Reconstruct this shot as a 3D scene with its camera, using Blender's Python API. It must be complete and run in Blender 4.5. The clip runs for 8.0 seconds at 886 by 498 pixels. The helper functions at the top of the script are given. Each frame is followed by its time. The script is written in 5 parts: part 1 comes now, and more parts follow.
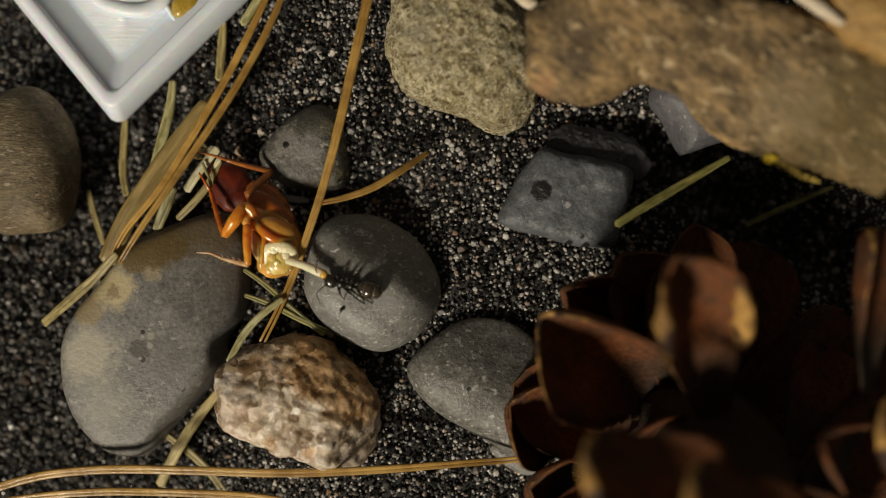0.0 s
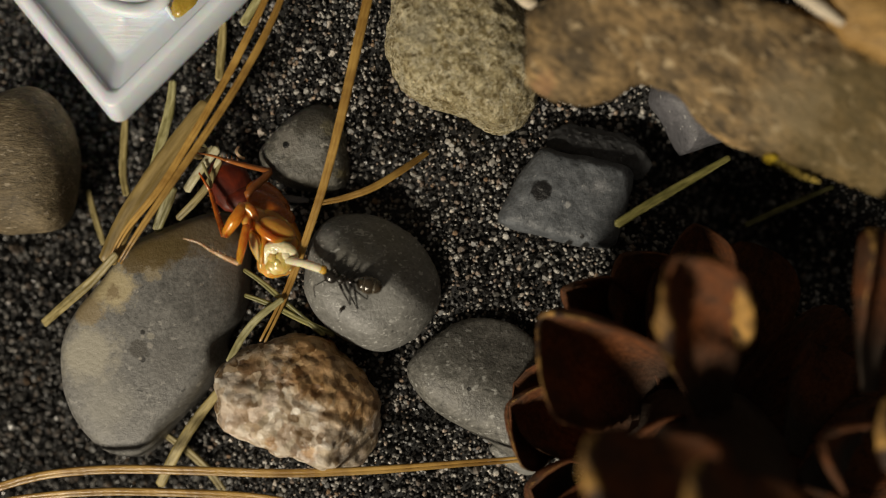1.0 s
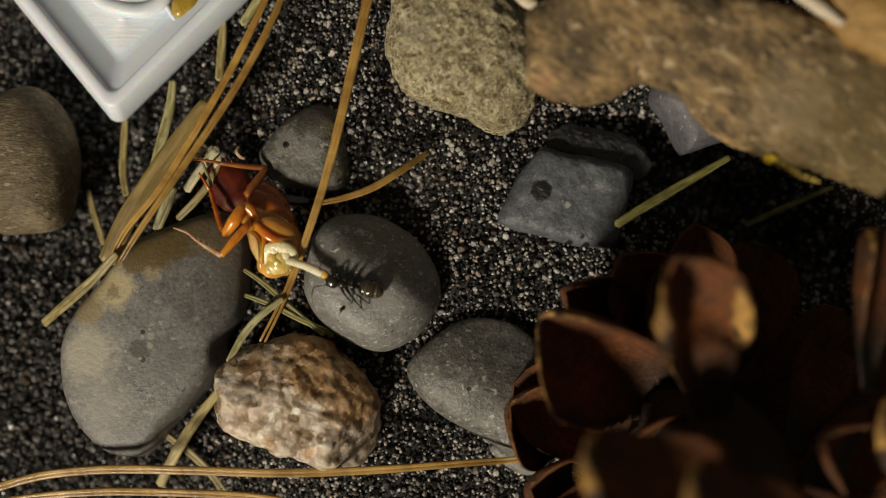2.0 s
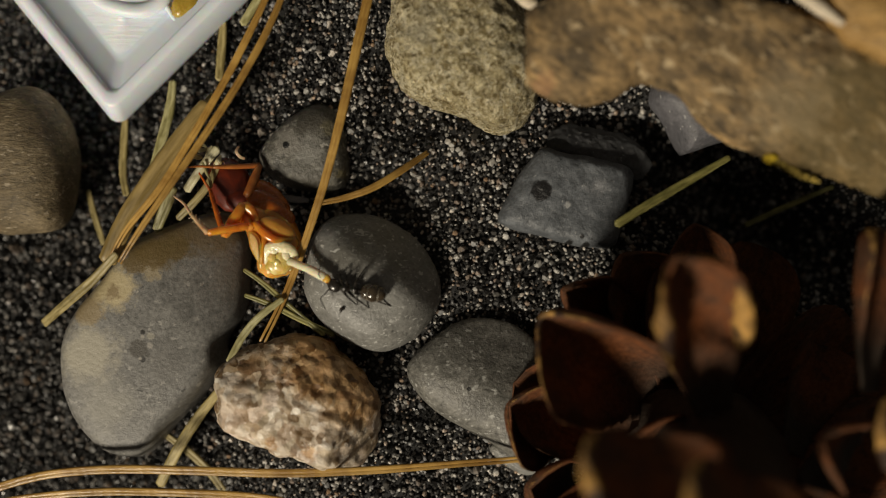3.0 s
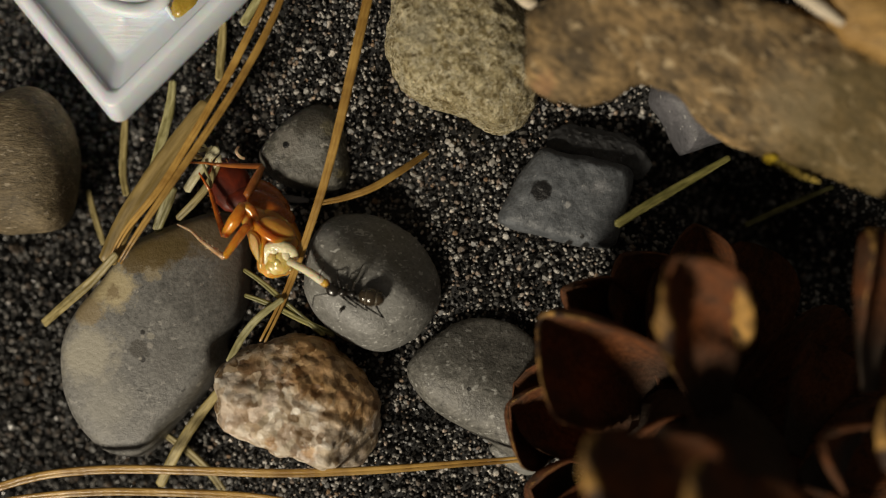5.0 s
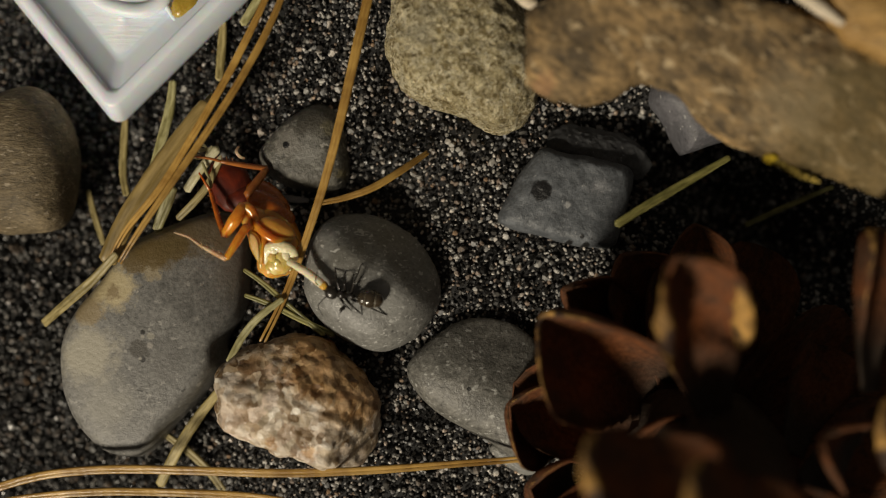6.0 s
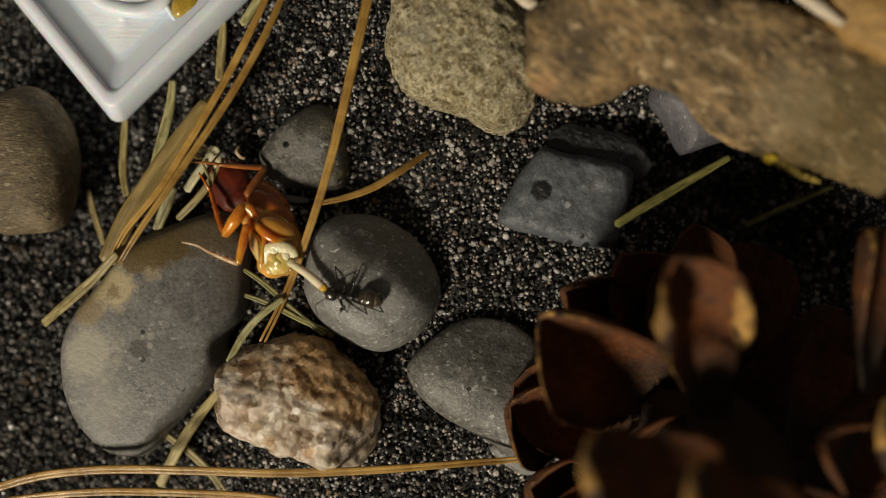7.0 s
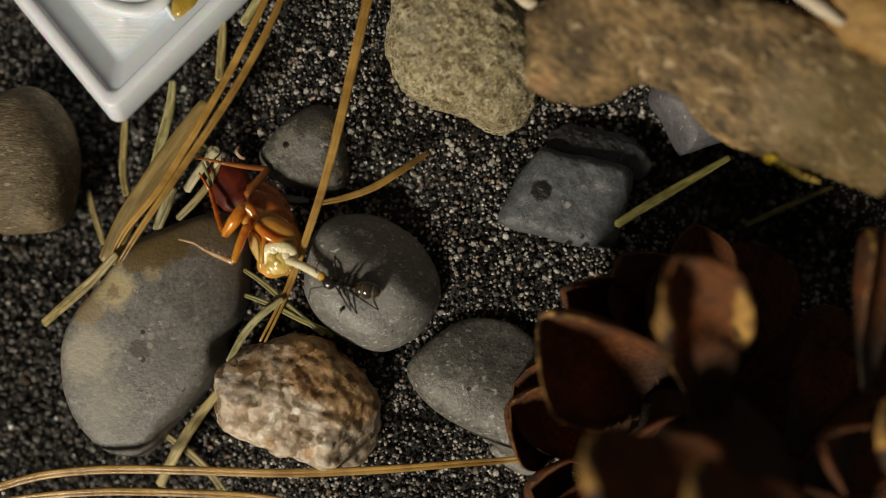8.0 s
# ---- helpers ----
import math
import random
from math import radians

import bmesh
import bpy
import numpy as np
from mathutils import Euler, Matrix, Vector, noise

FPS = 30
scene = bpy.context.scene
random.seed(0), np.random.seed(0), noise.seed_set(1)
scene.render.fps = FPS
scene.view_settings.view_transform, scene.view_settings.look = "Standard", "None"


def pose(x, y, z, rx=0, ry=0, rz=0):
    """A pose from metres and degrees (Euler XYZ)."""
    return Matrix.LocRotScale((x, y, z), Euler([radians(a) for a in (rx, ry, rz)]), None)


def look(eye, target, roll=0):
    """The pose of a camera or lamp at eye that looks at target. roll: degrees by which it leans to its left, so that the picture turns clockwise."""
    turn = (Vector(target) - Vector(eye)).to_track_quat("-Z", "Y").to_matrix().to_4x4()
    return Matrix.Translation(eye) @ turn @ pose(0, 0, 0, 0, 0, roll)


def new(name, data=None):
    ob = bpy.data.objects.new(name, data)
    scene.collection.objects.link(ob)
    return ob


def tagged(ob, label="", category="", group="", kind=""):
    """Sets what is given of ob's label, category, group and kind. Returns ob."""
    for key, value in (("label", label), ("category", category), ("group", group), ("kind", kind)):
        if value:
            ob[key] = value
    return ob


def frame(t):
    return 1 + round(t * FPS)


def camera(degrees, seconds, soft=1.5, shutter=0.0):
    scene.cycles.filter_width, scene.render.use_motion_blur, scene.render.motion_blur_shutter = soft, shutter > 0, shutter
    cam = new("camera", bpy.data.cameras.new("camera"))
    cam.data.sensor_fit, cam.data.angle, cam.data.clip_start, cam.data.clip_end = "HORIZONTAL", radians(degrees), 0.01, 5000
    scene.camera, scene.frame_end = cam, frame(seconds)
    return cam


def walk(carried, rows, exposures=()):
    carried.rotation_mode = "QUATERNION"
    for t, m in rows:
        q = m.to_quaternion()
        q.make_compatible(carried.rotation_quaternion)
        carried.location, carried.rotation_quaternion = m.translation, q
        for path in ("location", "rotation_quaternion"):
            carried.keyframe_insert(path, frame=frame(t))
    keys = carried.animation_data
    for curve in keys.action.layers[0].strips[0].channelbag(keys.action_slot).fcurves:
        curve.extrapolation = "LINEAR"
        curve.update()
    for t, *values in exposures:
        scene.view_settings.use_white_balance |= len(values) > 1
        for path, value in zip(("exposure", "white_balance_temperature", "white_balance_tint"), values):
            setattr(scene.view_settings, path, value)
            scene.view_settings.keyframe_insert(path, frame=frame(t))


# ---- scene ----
# A patch of black sand in an ant keeper's box, seen straight down from a hand's width.
# All plan numbers below are millimetres; MM turns them into metres.
MM = 0.001
EYE = 122.7

# ---- camera ----
cam = camera(50, 8.0, soft=1.1)
walk(cam, [(0.0, pose(0, 0, EYE * MM)), (8.0, pose(0, 0, EYE * MM))], exposures=((0.0, 0.0), (3.0, 0.0), (4.5, -0.04), (8.0, -0.05)))
cam.data.dof.use_dof = True
cam.data.dof.focus_distance = 0.1192
cam.data.dof.aperture_fstop = 7.2

# ---- light ----
world = bpy.data.worlds.new("room")
world.use_nodes = True
world.node_tree.nodes["Background"].inputs[0].default_value = (1.0, 0.88, 0.72, 1)
world.node_tree.nodes["Background"].inputs[1].default_value = 0.06
scene.world = world
lamp_data = bpy.data.lights.new("room_lamp", "AREA")
lamp_data.shape, lamp_data.size, lamp_data.energy = "DISK", 0.12, 4.0
lamp_data.color = (1.0, 0.885, 0.70)
lamp = new("room_lamp", lamp_data)
lamp.matrix_world = look((-0.295, -0.395, 0.41), (0, 0, 0))


# ---- materials ----
def nodes_of(name):
    m = bpy.data.materials.new(name)
    m.use_nodes = True
    return m, m.node_tree.nodes, m.node_tree.links, m.node_tree.nodes["Principled BSDF"]


def ramp(nodes, links, source, stops, steps=False):
    r = nodes.new("ShaderNodeValToRGB")
    r.color_ramp.interpolation = "CONSTANT" if steps else "LINEAR"
    els = r.color_ramp.elements
    while len(els) < len(stops):
        els.new(0.5)
    for e, (p, c) in zip(els, stops):
        e.position, e.color = p, (*c, 1)
    links.new(source, r.inputs[0])
    return r.outputs[0]


def noise_of(nodes, links, vec, scale, detail=4.0, rough=0.6, warp=0.0):
    n = nodes.new("ShaderNodeTexNoise")
    n.inputs["Scale"].default_value, n.inputs["Detail"].default_value = scale, detail
    n.inputs["Roughness"].default_value, n.inputs["Distortion"].default_value = rough, warp
    links.new(vec, n.inputs["Vector"])
    return n.outputs["Fac"]


def mixed(nodes, links, fac, a, b, how="MIX"):
    m = nodes.new("ShaderNodeMix")
    m.data_type, m.blend_type = "RGBA", how
    for s, v in ((m.inputs[0], fac), (m.inputs[6], a), (m.inputs[7], b)):
        if isinstance(v, (int, float)):
            s.default_value = v
        elif isinstance(v, tuple):
            s.default_value = (*v, 1)
        else:
            links.new(v, s)
    return m.outputs[2]


def coords(nodes, links, stretch=(1, 1, 1), turn=0.0):
    tc, mp, first = nodes.new("ShaderNodeTexCoord"), nodes.new("ShaderNodeMapping"), nodes.new("ShaderNodeMapping")
    first.inputs["Rotation"].default_value = (0, 0, radians(turn))
    mp.inputs["Scale"].default_value = stretch
    links.new(tc.outputs["Object"], first.inputs["Vector"])
    links.new(first.outputs[0], mp.inputs["Vector"])
    return mp.outputs[0]


def relief(nodes, links, bsdf, heights, distance):
    last = None
    for h, strength in heights:
        b = nodes.new("ShaderNodeBump")
        b.inputs["Strength"].default_value, b.inputs["Distance"].default_value = strength, distance
        links.new(h, b.inputs["Height"])
        if last:
            links.new(last, b.inputs["Normal"])
        last = b.outputs[0]
    links.new(last, bsdf.inputs["Normal"])


def patched(n, l, v, col, patches):
    """Stains, and in places painted light or shade, with a shape of their own: (centre in mm, radius in mm, tone,
    raggedness in mm, strength).
    """
    plan = n.new("ShaderNodeVectorMath")
    plan.operation = "MULTIPLY"
    plan.inputs[1].default_value = (1, 1, 0)
    l.new(v, plan.inputs[0])
    for centre, radius, tone, ragged, strength in patches:
        d = n.new("ShaderNodeVectorMath")
        d.operation = "DISTANCE"
        l.new(plan.outputs[0], d.inputs[0])
        d.inputs[1].default_value = Vector((centre[0], centre[1], 0)) * MM
        add = n.new("ShaderNodeMath")
        add.operation = "MULTIPLY_ADD"
        l.new(noise_of(n, l, v, 900 / max(0.6, ragged), 8, 0.72), add.inputs[0])
        add.inputs[1].default_value = -4 * ragged * MM
        l.new(d.outputs["Value"], add.inputs[2])
        mr = n.new("ShaderNodeMapRange")
        mr.inputs["From Min"].default_value = (radius - 2 * ragged) * MM
        mr.inputs["From Max"].default_value = (radius - 2 * ragged - 0.08 - (0.6 if ragged < 1 else 1.2) * ragged) * MM
        mr.inputs["To Max"].default_value = strength
        l.new(add.outputs[0], mr.inputs["Value"])
        col = mixed(n, l, mr.outputs[0], col, tone)
    return col


def stone_material(name, dark, light, fleck, rough=0.6, broad=120, grain=900, bump=0.35, fleck_at=0.66, stretch=(1, 1, 1), patches=(), contrast=0.3, scratch=0.0, turn=0.0):
    """Stone in two tones with mottling, pale flecks, dark pores, scratches, fine relief and patches."""
    m, n, l, b = nodes_of(name)
    v0 = coords(n, l)
    v = coords(n, l, stretch, turn)
    big, mid, fine = noise_of(n, l, v, broad, 5, 0.6, 0.4), noise_of(n, l, v, grain, 6, 0.7), noise_of(n, l, v, grain * 3.5, 4, 0.65)
    col = ramp(n, l, big, [(0.3, dark), (0.7, light)])
    lo, hi = 1 - contrast, 1 + contrast
    col = mixed(n, l, 1.0, col, ramp(n, l, mid, [(0.28, (lo,) * 3), (0.5, (1, 1, 1)), (0.72, (hi,) * 3)]), "MULTIPLY")
    col = mixed(n, l, 1.0, col, ramp(n, l, fine, [(0.3, (lo,) * 3), (0.7, (hi,) * 3)]), "MULTIPLY")
    spots = noise_of(n, l, v, grain * 1.9, 3, 0.55)
    col = mixed(n, l, ramp(n, l, spots, [(fleck_at, (0, 0, 0)), (fleck_at + 0.06, (1, 1, 1))]), col, fleck)
    col = mixed(n, l, ramp(n, l, spots, [(0.27, (0.8,) * 3), (0.34, (0, 0, 0))]), col, tuple(c * 0.25 for c in dark))
    col = patched(n, l, v0, col, patches)
    if scratch:
        mp = n.new("ShaderNodeMapping")
        mp.inputs["Rotation"].default_value = (0, 0, radians(35))
        mp.inputs["Scale"].default_value = (0.55, 1.5, 1)
        l.new(v0, mp.inputs["Vector"])
        marks = noise_of(n, l, mp.outputs[0], 1500, 3, 0.6, 1.2)
        col = mixed(n, l, ramp(n, l, marks, [(0.64, (0, 0, 0)), (0.66, (scratch,) * 3)]), col, fleck)
    l.new(col, b.inputs["Base Color"])
    l.new(ramp(n, l, mid, [(0.2, (rough - 0.12,) * 3), (0.8, (rough + 0.15,) * 3)]), b.inputs["Roughness"])
    relief(n, l, b, [(mid, bump), (fine, bump * 0.7)], 0.0003)
    return m


def granite_material(name, tones, rough=0.45, size=650, bump=0.5, patches=(), lumps=0.35, warp=1.0):
    """Interlocked crystals of several tones, glassy here and there."""
    m, n, l, b = nodes_of(name)
    v = coords(n, l)
    wn = n.new("ShaderNodeTexNoise")
    wn.inputs["Scale"].default_value, wn.inputs["Detail"].default_value = size * 0.9, 4
    l.new(v, wn.inputs["Vector"])
    off = n.new("ShaderNodeVectorMath")
    off.operation = "MULTIPLY_ADD"
    l.new(wn.outputs["Color"], off.inputs[0])
    off.inputs[1].default_value = (warp / size,) * 3
    l.new(v, off.inputs[2])
    col, glass, depth = None, None, None
    for k, f in enumerate((1.0, 2.3)):
        vo = n.new("ShaderNodeTexVoronoi")
        vo.feature = "SMOOTH_F1"
        vo.inputs["Smoothness"].default_value = 0.22
        vo.inputs["Scale"].default_value = size * f
        l.new(off.outputs[0], vo.inputs["Vector"])
        sep = n.new("ShaderNodeSeparateColor")
        l.new(vo.outputs["Color"], sep.inputs[0])
        c = ramp(n, l, sep.outputs[0], [((i + 0.5) / len(tones), t) for i, t in enumerate(tones)])
        col = c if k == 0 else mixed(n, l, ramp(n, l, sep.outputs[2], [(0.5, (0, 0, 0)), (0.56, (1, 1, 1))]), col, c)
        glass, depth = sep.outputs[1], vo.outputs["Distance"] if k == 0 else depth
    mid, fine = noise_of(n, l, v, size * 0.4, 5, 0.65), noise_of(n, l, v, size * 2.5, 5, 0.7)
    col = mixed(n, l, 1.0, col, ramp(n, l, mid, [(0.3, (1 - lumps,) * 3), (0.7, (1 + lumps,) * 3)]), "MULTIPLY")
    col = mixed(n, l, 1.0, col, ramp(n, l, fine, [(0.3, (0.68,) * 3), (0.7, (1.28,) * 3)]), "MULTIPLY")
    col = patched(n, l, v, col, patches)
    l.new(col, b.inputs["Base Color"])
    l.new(ramp(n, l, glass, [(0.0, (rough - 0.25,) * 3), (0.4, (rough + 0.1,) * 3), (1.0, (rough + 0.3,) * 3)]), b.inputs["Roughness"])
    relief(n, l, b, [(depth, bump * 0.8), (fine, bump)], 0.0004)
    return m


def quartz_material(name, patches=()):
    """Coarse granite: milky and pink feldspar, smoky translucent quartz, brown stains and dark specks."""
    m, n, l, b = nodes_of(name)
    v = coords(n, l)
    wn = n.new("ShaderNodeTexNoise")
    wn.inputs["Scale"].default_value, wn.inputs["Detail"].default_value = 700, 7
    l.new(v, wn.inputs["Vector"])
    off = n.new("ShaderNodeVectorMath")
    off.operation = "MULTIPLY_ADD"
    l.new(wn.outputs["Color"], off.inputs[0])
    off.inputs[1].default_value = (0.0011,) * 3
    l.new(v, off.inputs[2])
    cells = []
    for scale in (560, 1150):
        vo = n.new("ShaderNodeTexVoronoi")
        vo.inputs["Scale"].default_value = scale
        l.new(off.outputs[0], vo.inputs["Vector"])
        sep = n.new("ShaderNodeSeparateColor")
        l.new(vo.outputs["Color"], sep.inputs[0])
        cells.append((sep, vo.outputs["Distance"]))
    big, mid, fine = noise_of(n, l, v, 260, 4, 0.6, 0.5), noise_of(n, l, v, 900, 4, 0.65), noise_of(n, l, v, 3200, 4, 0.7)
    col = ramp(n, l, cells[0][0].outputs[0], [(0.0, (0.52, 0.42, 0.29)), (0.35, (0.66, 0.57, 0.43)), (0.6, (0.68, 0.51, 0.40)), (0.85, (0.74, 0.67, 0.57)), (1.0, (0.44, 0.37, 0.26))])
    col = mixed(n, l, 0.55, col, ramp(n, l, cells[1][0].outputs[0], [(0.0, (0.24, 0.16, 0.08)), (0.25, (0.50, 0.40, 0.29)), (0.7, (0.76, 0.67, 0.57)), (1.0, (0.92, 0.88, 0.80))]))
    gather = ramp(n, l, noise_of(n, l, v, 330, 3, 0.5), [(0.42, (0.25,) * 3), (0.58, (1, 1, 1))])
    smoky = mixed(n, l, 1.0, ramp(n, l, cells[0][0].outputs[1], [(0.55, (0, 0, 0)), (0.62, (0.9,) * 3)]), gather, "MULTIPLY")
    col = mixed(n, l, smoky, col, ramp(n, l, cells[0][0].outputs[2], [(0.0, (0.16, 0.085, 0.03)), (0.5, (0.30, 0.20, 0.10)), (1.0, (0.40, 0.34, 0.24))]))
    dark = mixed(n, l, 1.0, ramp(n, l, cells[1][0].outputs[1], [(0.74, (0, 0, 0)), (0.8, (0.9,) * 3)]), gather, "MULTIPLY")
    col = mixed(n, l, dark, col, (0.15, 0.085, 0.03))
    col = mixed(n, l, 1.0, col, ramp(n, l, big, [(0.32, (0.78,) * 3), (0.6, (1.05,) * 3)]), "MULTIPLY")
    col = mixed(n, l, 1.0, col, ramp(n, l, fine, [(0.3, (0.85,) * 3), (0.7, (1.12,) * 3)]), "MULTIPLY")
    rusty = patched(n, l, v, (0, 0, 0), patches)
    col = mixed(n, l, rusty, col, mixed(n, l, 1.0, col, (0.80, 0.57, 0.31), "MULTIPLY"))
    l.new(col, b.inputs["Base Color"])
    l.new(ramp(n, l, cells[1][0].outputs[2], [(0.0, (0.12,) * 3), (0.25, (0.4,) * 3), (1.0, (0.65,) * 3)]), b.inputs["Roughness"])
    relief(n, l, b, [(cells[0][0].outputs[2], 0.5), (cells[1][0].outputs[1], 0.5), (mid, 0.4), (fine, 0.25)], 0.0005)
    return m


def fibre_material(name, dark, light, along=250, across=2600, rough=0.45, bump=0.4, streak=None, spread=0.18):
    """Needles and stems: fibres that run along the local x axis of the UV strip."""
    m, n, l, b = nodes_of(name)
    uv = n.new("ShaderNodeUVMap")
    mp = n.new("ShaderNodeMapping")
    mp.inputs["Scale"].default_value = (along, across, 1)
    l.new(uv.outputs[0], mp.inputs["Vector"])
    info = n.new("ShaderNodeObjectInfo")
    fib = noise_of(n, l, mp.outputs[0], 1.0, 5, 0.65)
    mp2 = n.new("ShaderNodeMapping")
    mp2.inputs["Scale"].default_value = (along * 0.8, along * 0.8, 1)
    l.new(uv.outputs[0], mp2.inputs["Vector"])
    blot = noise_of(n, l, mp2.outputs[0], 1.0, 4, 0.6)
    col = ramp(n, l, fib, [(0.4, dark), (0.58, light)])
    col = mixed(n, l, ramp(n, l, blot, [(0.52, (0, 0, 0)), (0.75, (0.8,) * 3)]), col, streak or tuple(c * 0.5 for c in dark))
    hsv = n.new("ShaderNodeHueSaturation")
    mr = n.new("ShaderNodeMapRange")
    mr.inputs["To Min"].default_value, mr.inputs["To Max"].default_value = 1 - spread, 1 + spread
    l.new(info.outputs["Random"], mr.inputs["Value"])
    l.new(mr.outputs[0], hsv.inputs["Value"])
    l.new(col, hsv.inputs["Color"])
    l.new(hsv.outputs[0], b.inputs["Base Color"])
    b.inputs["Roughness"].default_value = rough
    relief(n, l, b, [(fib, bump)], 0.0003)
    return m


def skin_material(name, dark, light, rough=0.25, scale=500, soft=0.0, bump=0.12, coat=0.0, spread=(0.3, 0.7), ribs=0):
    """Insect shell, soft tissue and moulded plastic."""
    m, n, l, b = nodes_of(name)
    v = coords(n, l)
    big, fine = noise_of(n, l, v, scale, 4, 0.55, 0.5), noise_of(n, l, v, scale * 6, 3)
    l.new(ramp(n, l, big, [(spread[0], dark), (spread[1], light)]), b.inputs["Base Color"])
    l.new(ramp(n, l, fine, [(0.2, (max(0.05, rough - 0.08),) * 3), (0.8, (rough + 0.12,) * 3)]), b.inputs["Roughness"])
    b.inputs["Subsurface Weight"].default_value = soft
    b.inputs["Subsurface Scale"].default_value = 0.0025 if soft > 0.6 else 0.0012
    b.inputs["Subsurface Radius"].default_value = (1.0, 0.38, 0.14)
    b.inputs["Coat Weight"].default_value = coat
    b.inputs["Coat Roughness"].default_value = 0.08
    heights = [(big, bump), (fine, bump)]
    if ribs:
        comb = n.new("ShaderNodeMapping")
        comb.inputs["Rotation"].default_value = (0, 0, radians(-4))
        comb.inputs["Scale"].default_value = (0.03, 1, 1)
        l.new(v, comb.inputs["Vector"])
        heights.append((noise_of(n, l, comb.outputs[0], ribs, 2, 0.5), 0.5))
    relief(n, l, b, heights, 0.0002)
    return m


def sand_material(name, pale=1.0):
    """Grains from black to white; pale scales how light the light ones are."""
    m, n, l, b = nodes_of(name)
    geo = n.new("ShaderNodeNewGeometry")
    r = geo.outputs["Random Per Island"]
    tones = [(0.0, (0.005, 0.005, 0.005)), (0.45, (0.012, 0.011, 0.010)), (0.53, (0.06, 0.056, 0.051)), (0.63, (0.16, 0.153, 0.141)), (0.69, (0.24, 0.18, 0.14)),
             (0.73, (0.22, 0.225, 0.235)), (0.84, (0.37, 0.36, 0.335)), (0.93, (0.54, 0.52, 0.485)), (0.95, (0.27, 0.165, 0.09)), (1.0, (0.74, 0.71, 0.66))]
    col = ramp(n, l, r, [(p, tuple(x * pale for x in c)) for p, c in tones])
    v = coords(n, l)
    fine = noise_of(n, l, v, 3500, 3, 0.6)
    col = mixed(n, l, 0.5, col, ramp(n, l, fine, [(0.3, (0.2,) * 3), (0.75, (0.8,) * 3)]), "OVERLAY")
    l.new(col, b.inputs["Base Color"])
    turn = n.new("ShaderNodeMath")
    turn.operation = "FRACT"
    mul = n.new("ShaderNodeMath")
    mul.operation = "MULTIPLY"
    mul.inputs[1].default_value = 37.7
    l.new(r, mul.inputs[0])
    l.new(mul.outputs[0], turn.inputs[0])
    l.new(ramp(n, l, turn.outputs[0], [(0.0, (0.26,) * 3), (1.0, (0.65,) * 3)]), b.inputs["Roughness"])
    relief(n, l, b, [(fine, 0.25)], 0.0001)
    return m


SAND = sand_material("black_quartz_sand")
# Same sand darkened: the dimmer light on the tray's side, put into its colour.
DARKSAND = sand_material("dimmed_black_sand", 0.34)
BEDDING = stone_material("fine_black_dust", (0.008, 0.008, 0.009), (0.02, 0.02, 0.02), (0.06, 0.06, 0.06), 0.8, 300, 2500)
SLATE = stone_material("grey_pebble", (0.15, 0.15, 0.142), (0.215, 0.213, 0.20), (0.46, 0.46, 0.44), 0.36, 160, 620, 0.45, 0.63, contrast=0.27, scratch=1.0, patches=(((2.6, -2.2), 3.2, (0.30, 0.30, 0.285), 1.6, 0.55), ((-2.4, 2.8), 3.4, (0.12, 0.112, 0.09), 1.6, 0.5), ((-1.0, 0.8), 1.4, (0.085, 0.08, 0.07), 0.8, 0.5)))
SLATE_PITTED = stone_material("grey_pebble_with_pits", (0.105, 0.103, 0.092), (0.17, 0.165, 0.15), (0.38, 0.38, 0.36), 0.4, 210, 620, 0.6, 0.61, contrast=0.42, scratch=0.35,
                              patches=(((-2.9, 0.35), 0.33, (0.004, 0.004, 0.004), 0.05, 1.0), ((-2.2, -1.6), 1.6, (0.1, 0.098, 0.09), 0.6, 0.5)))
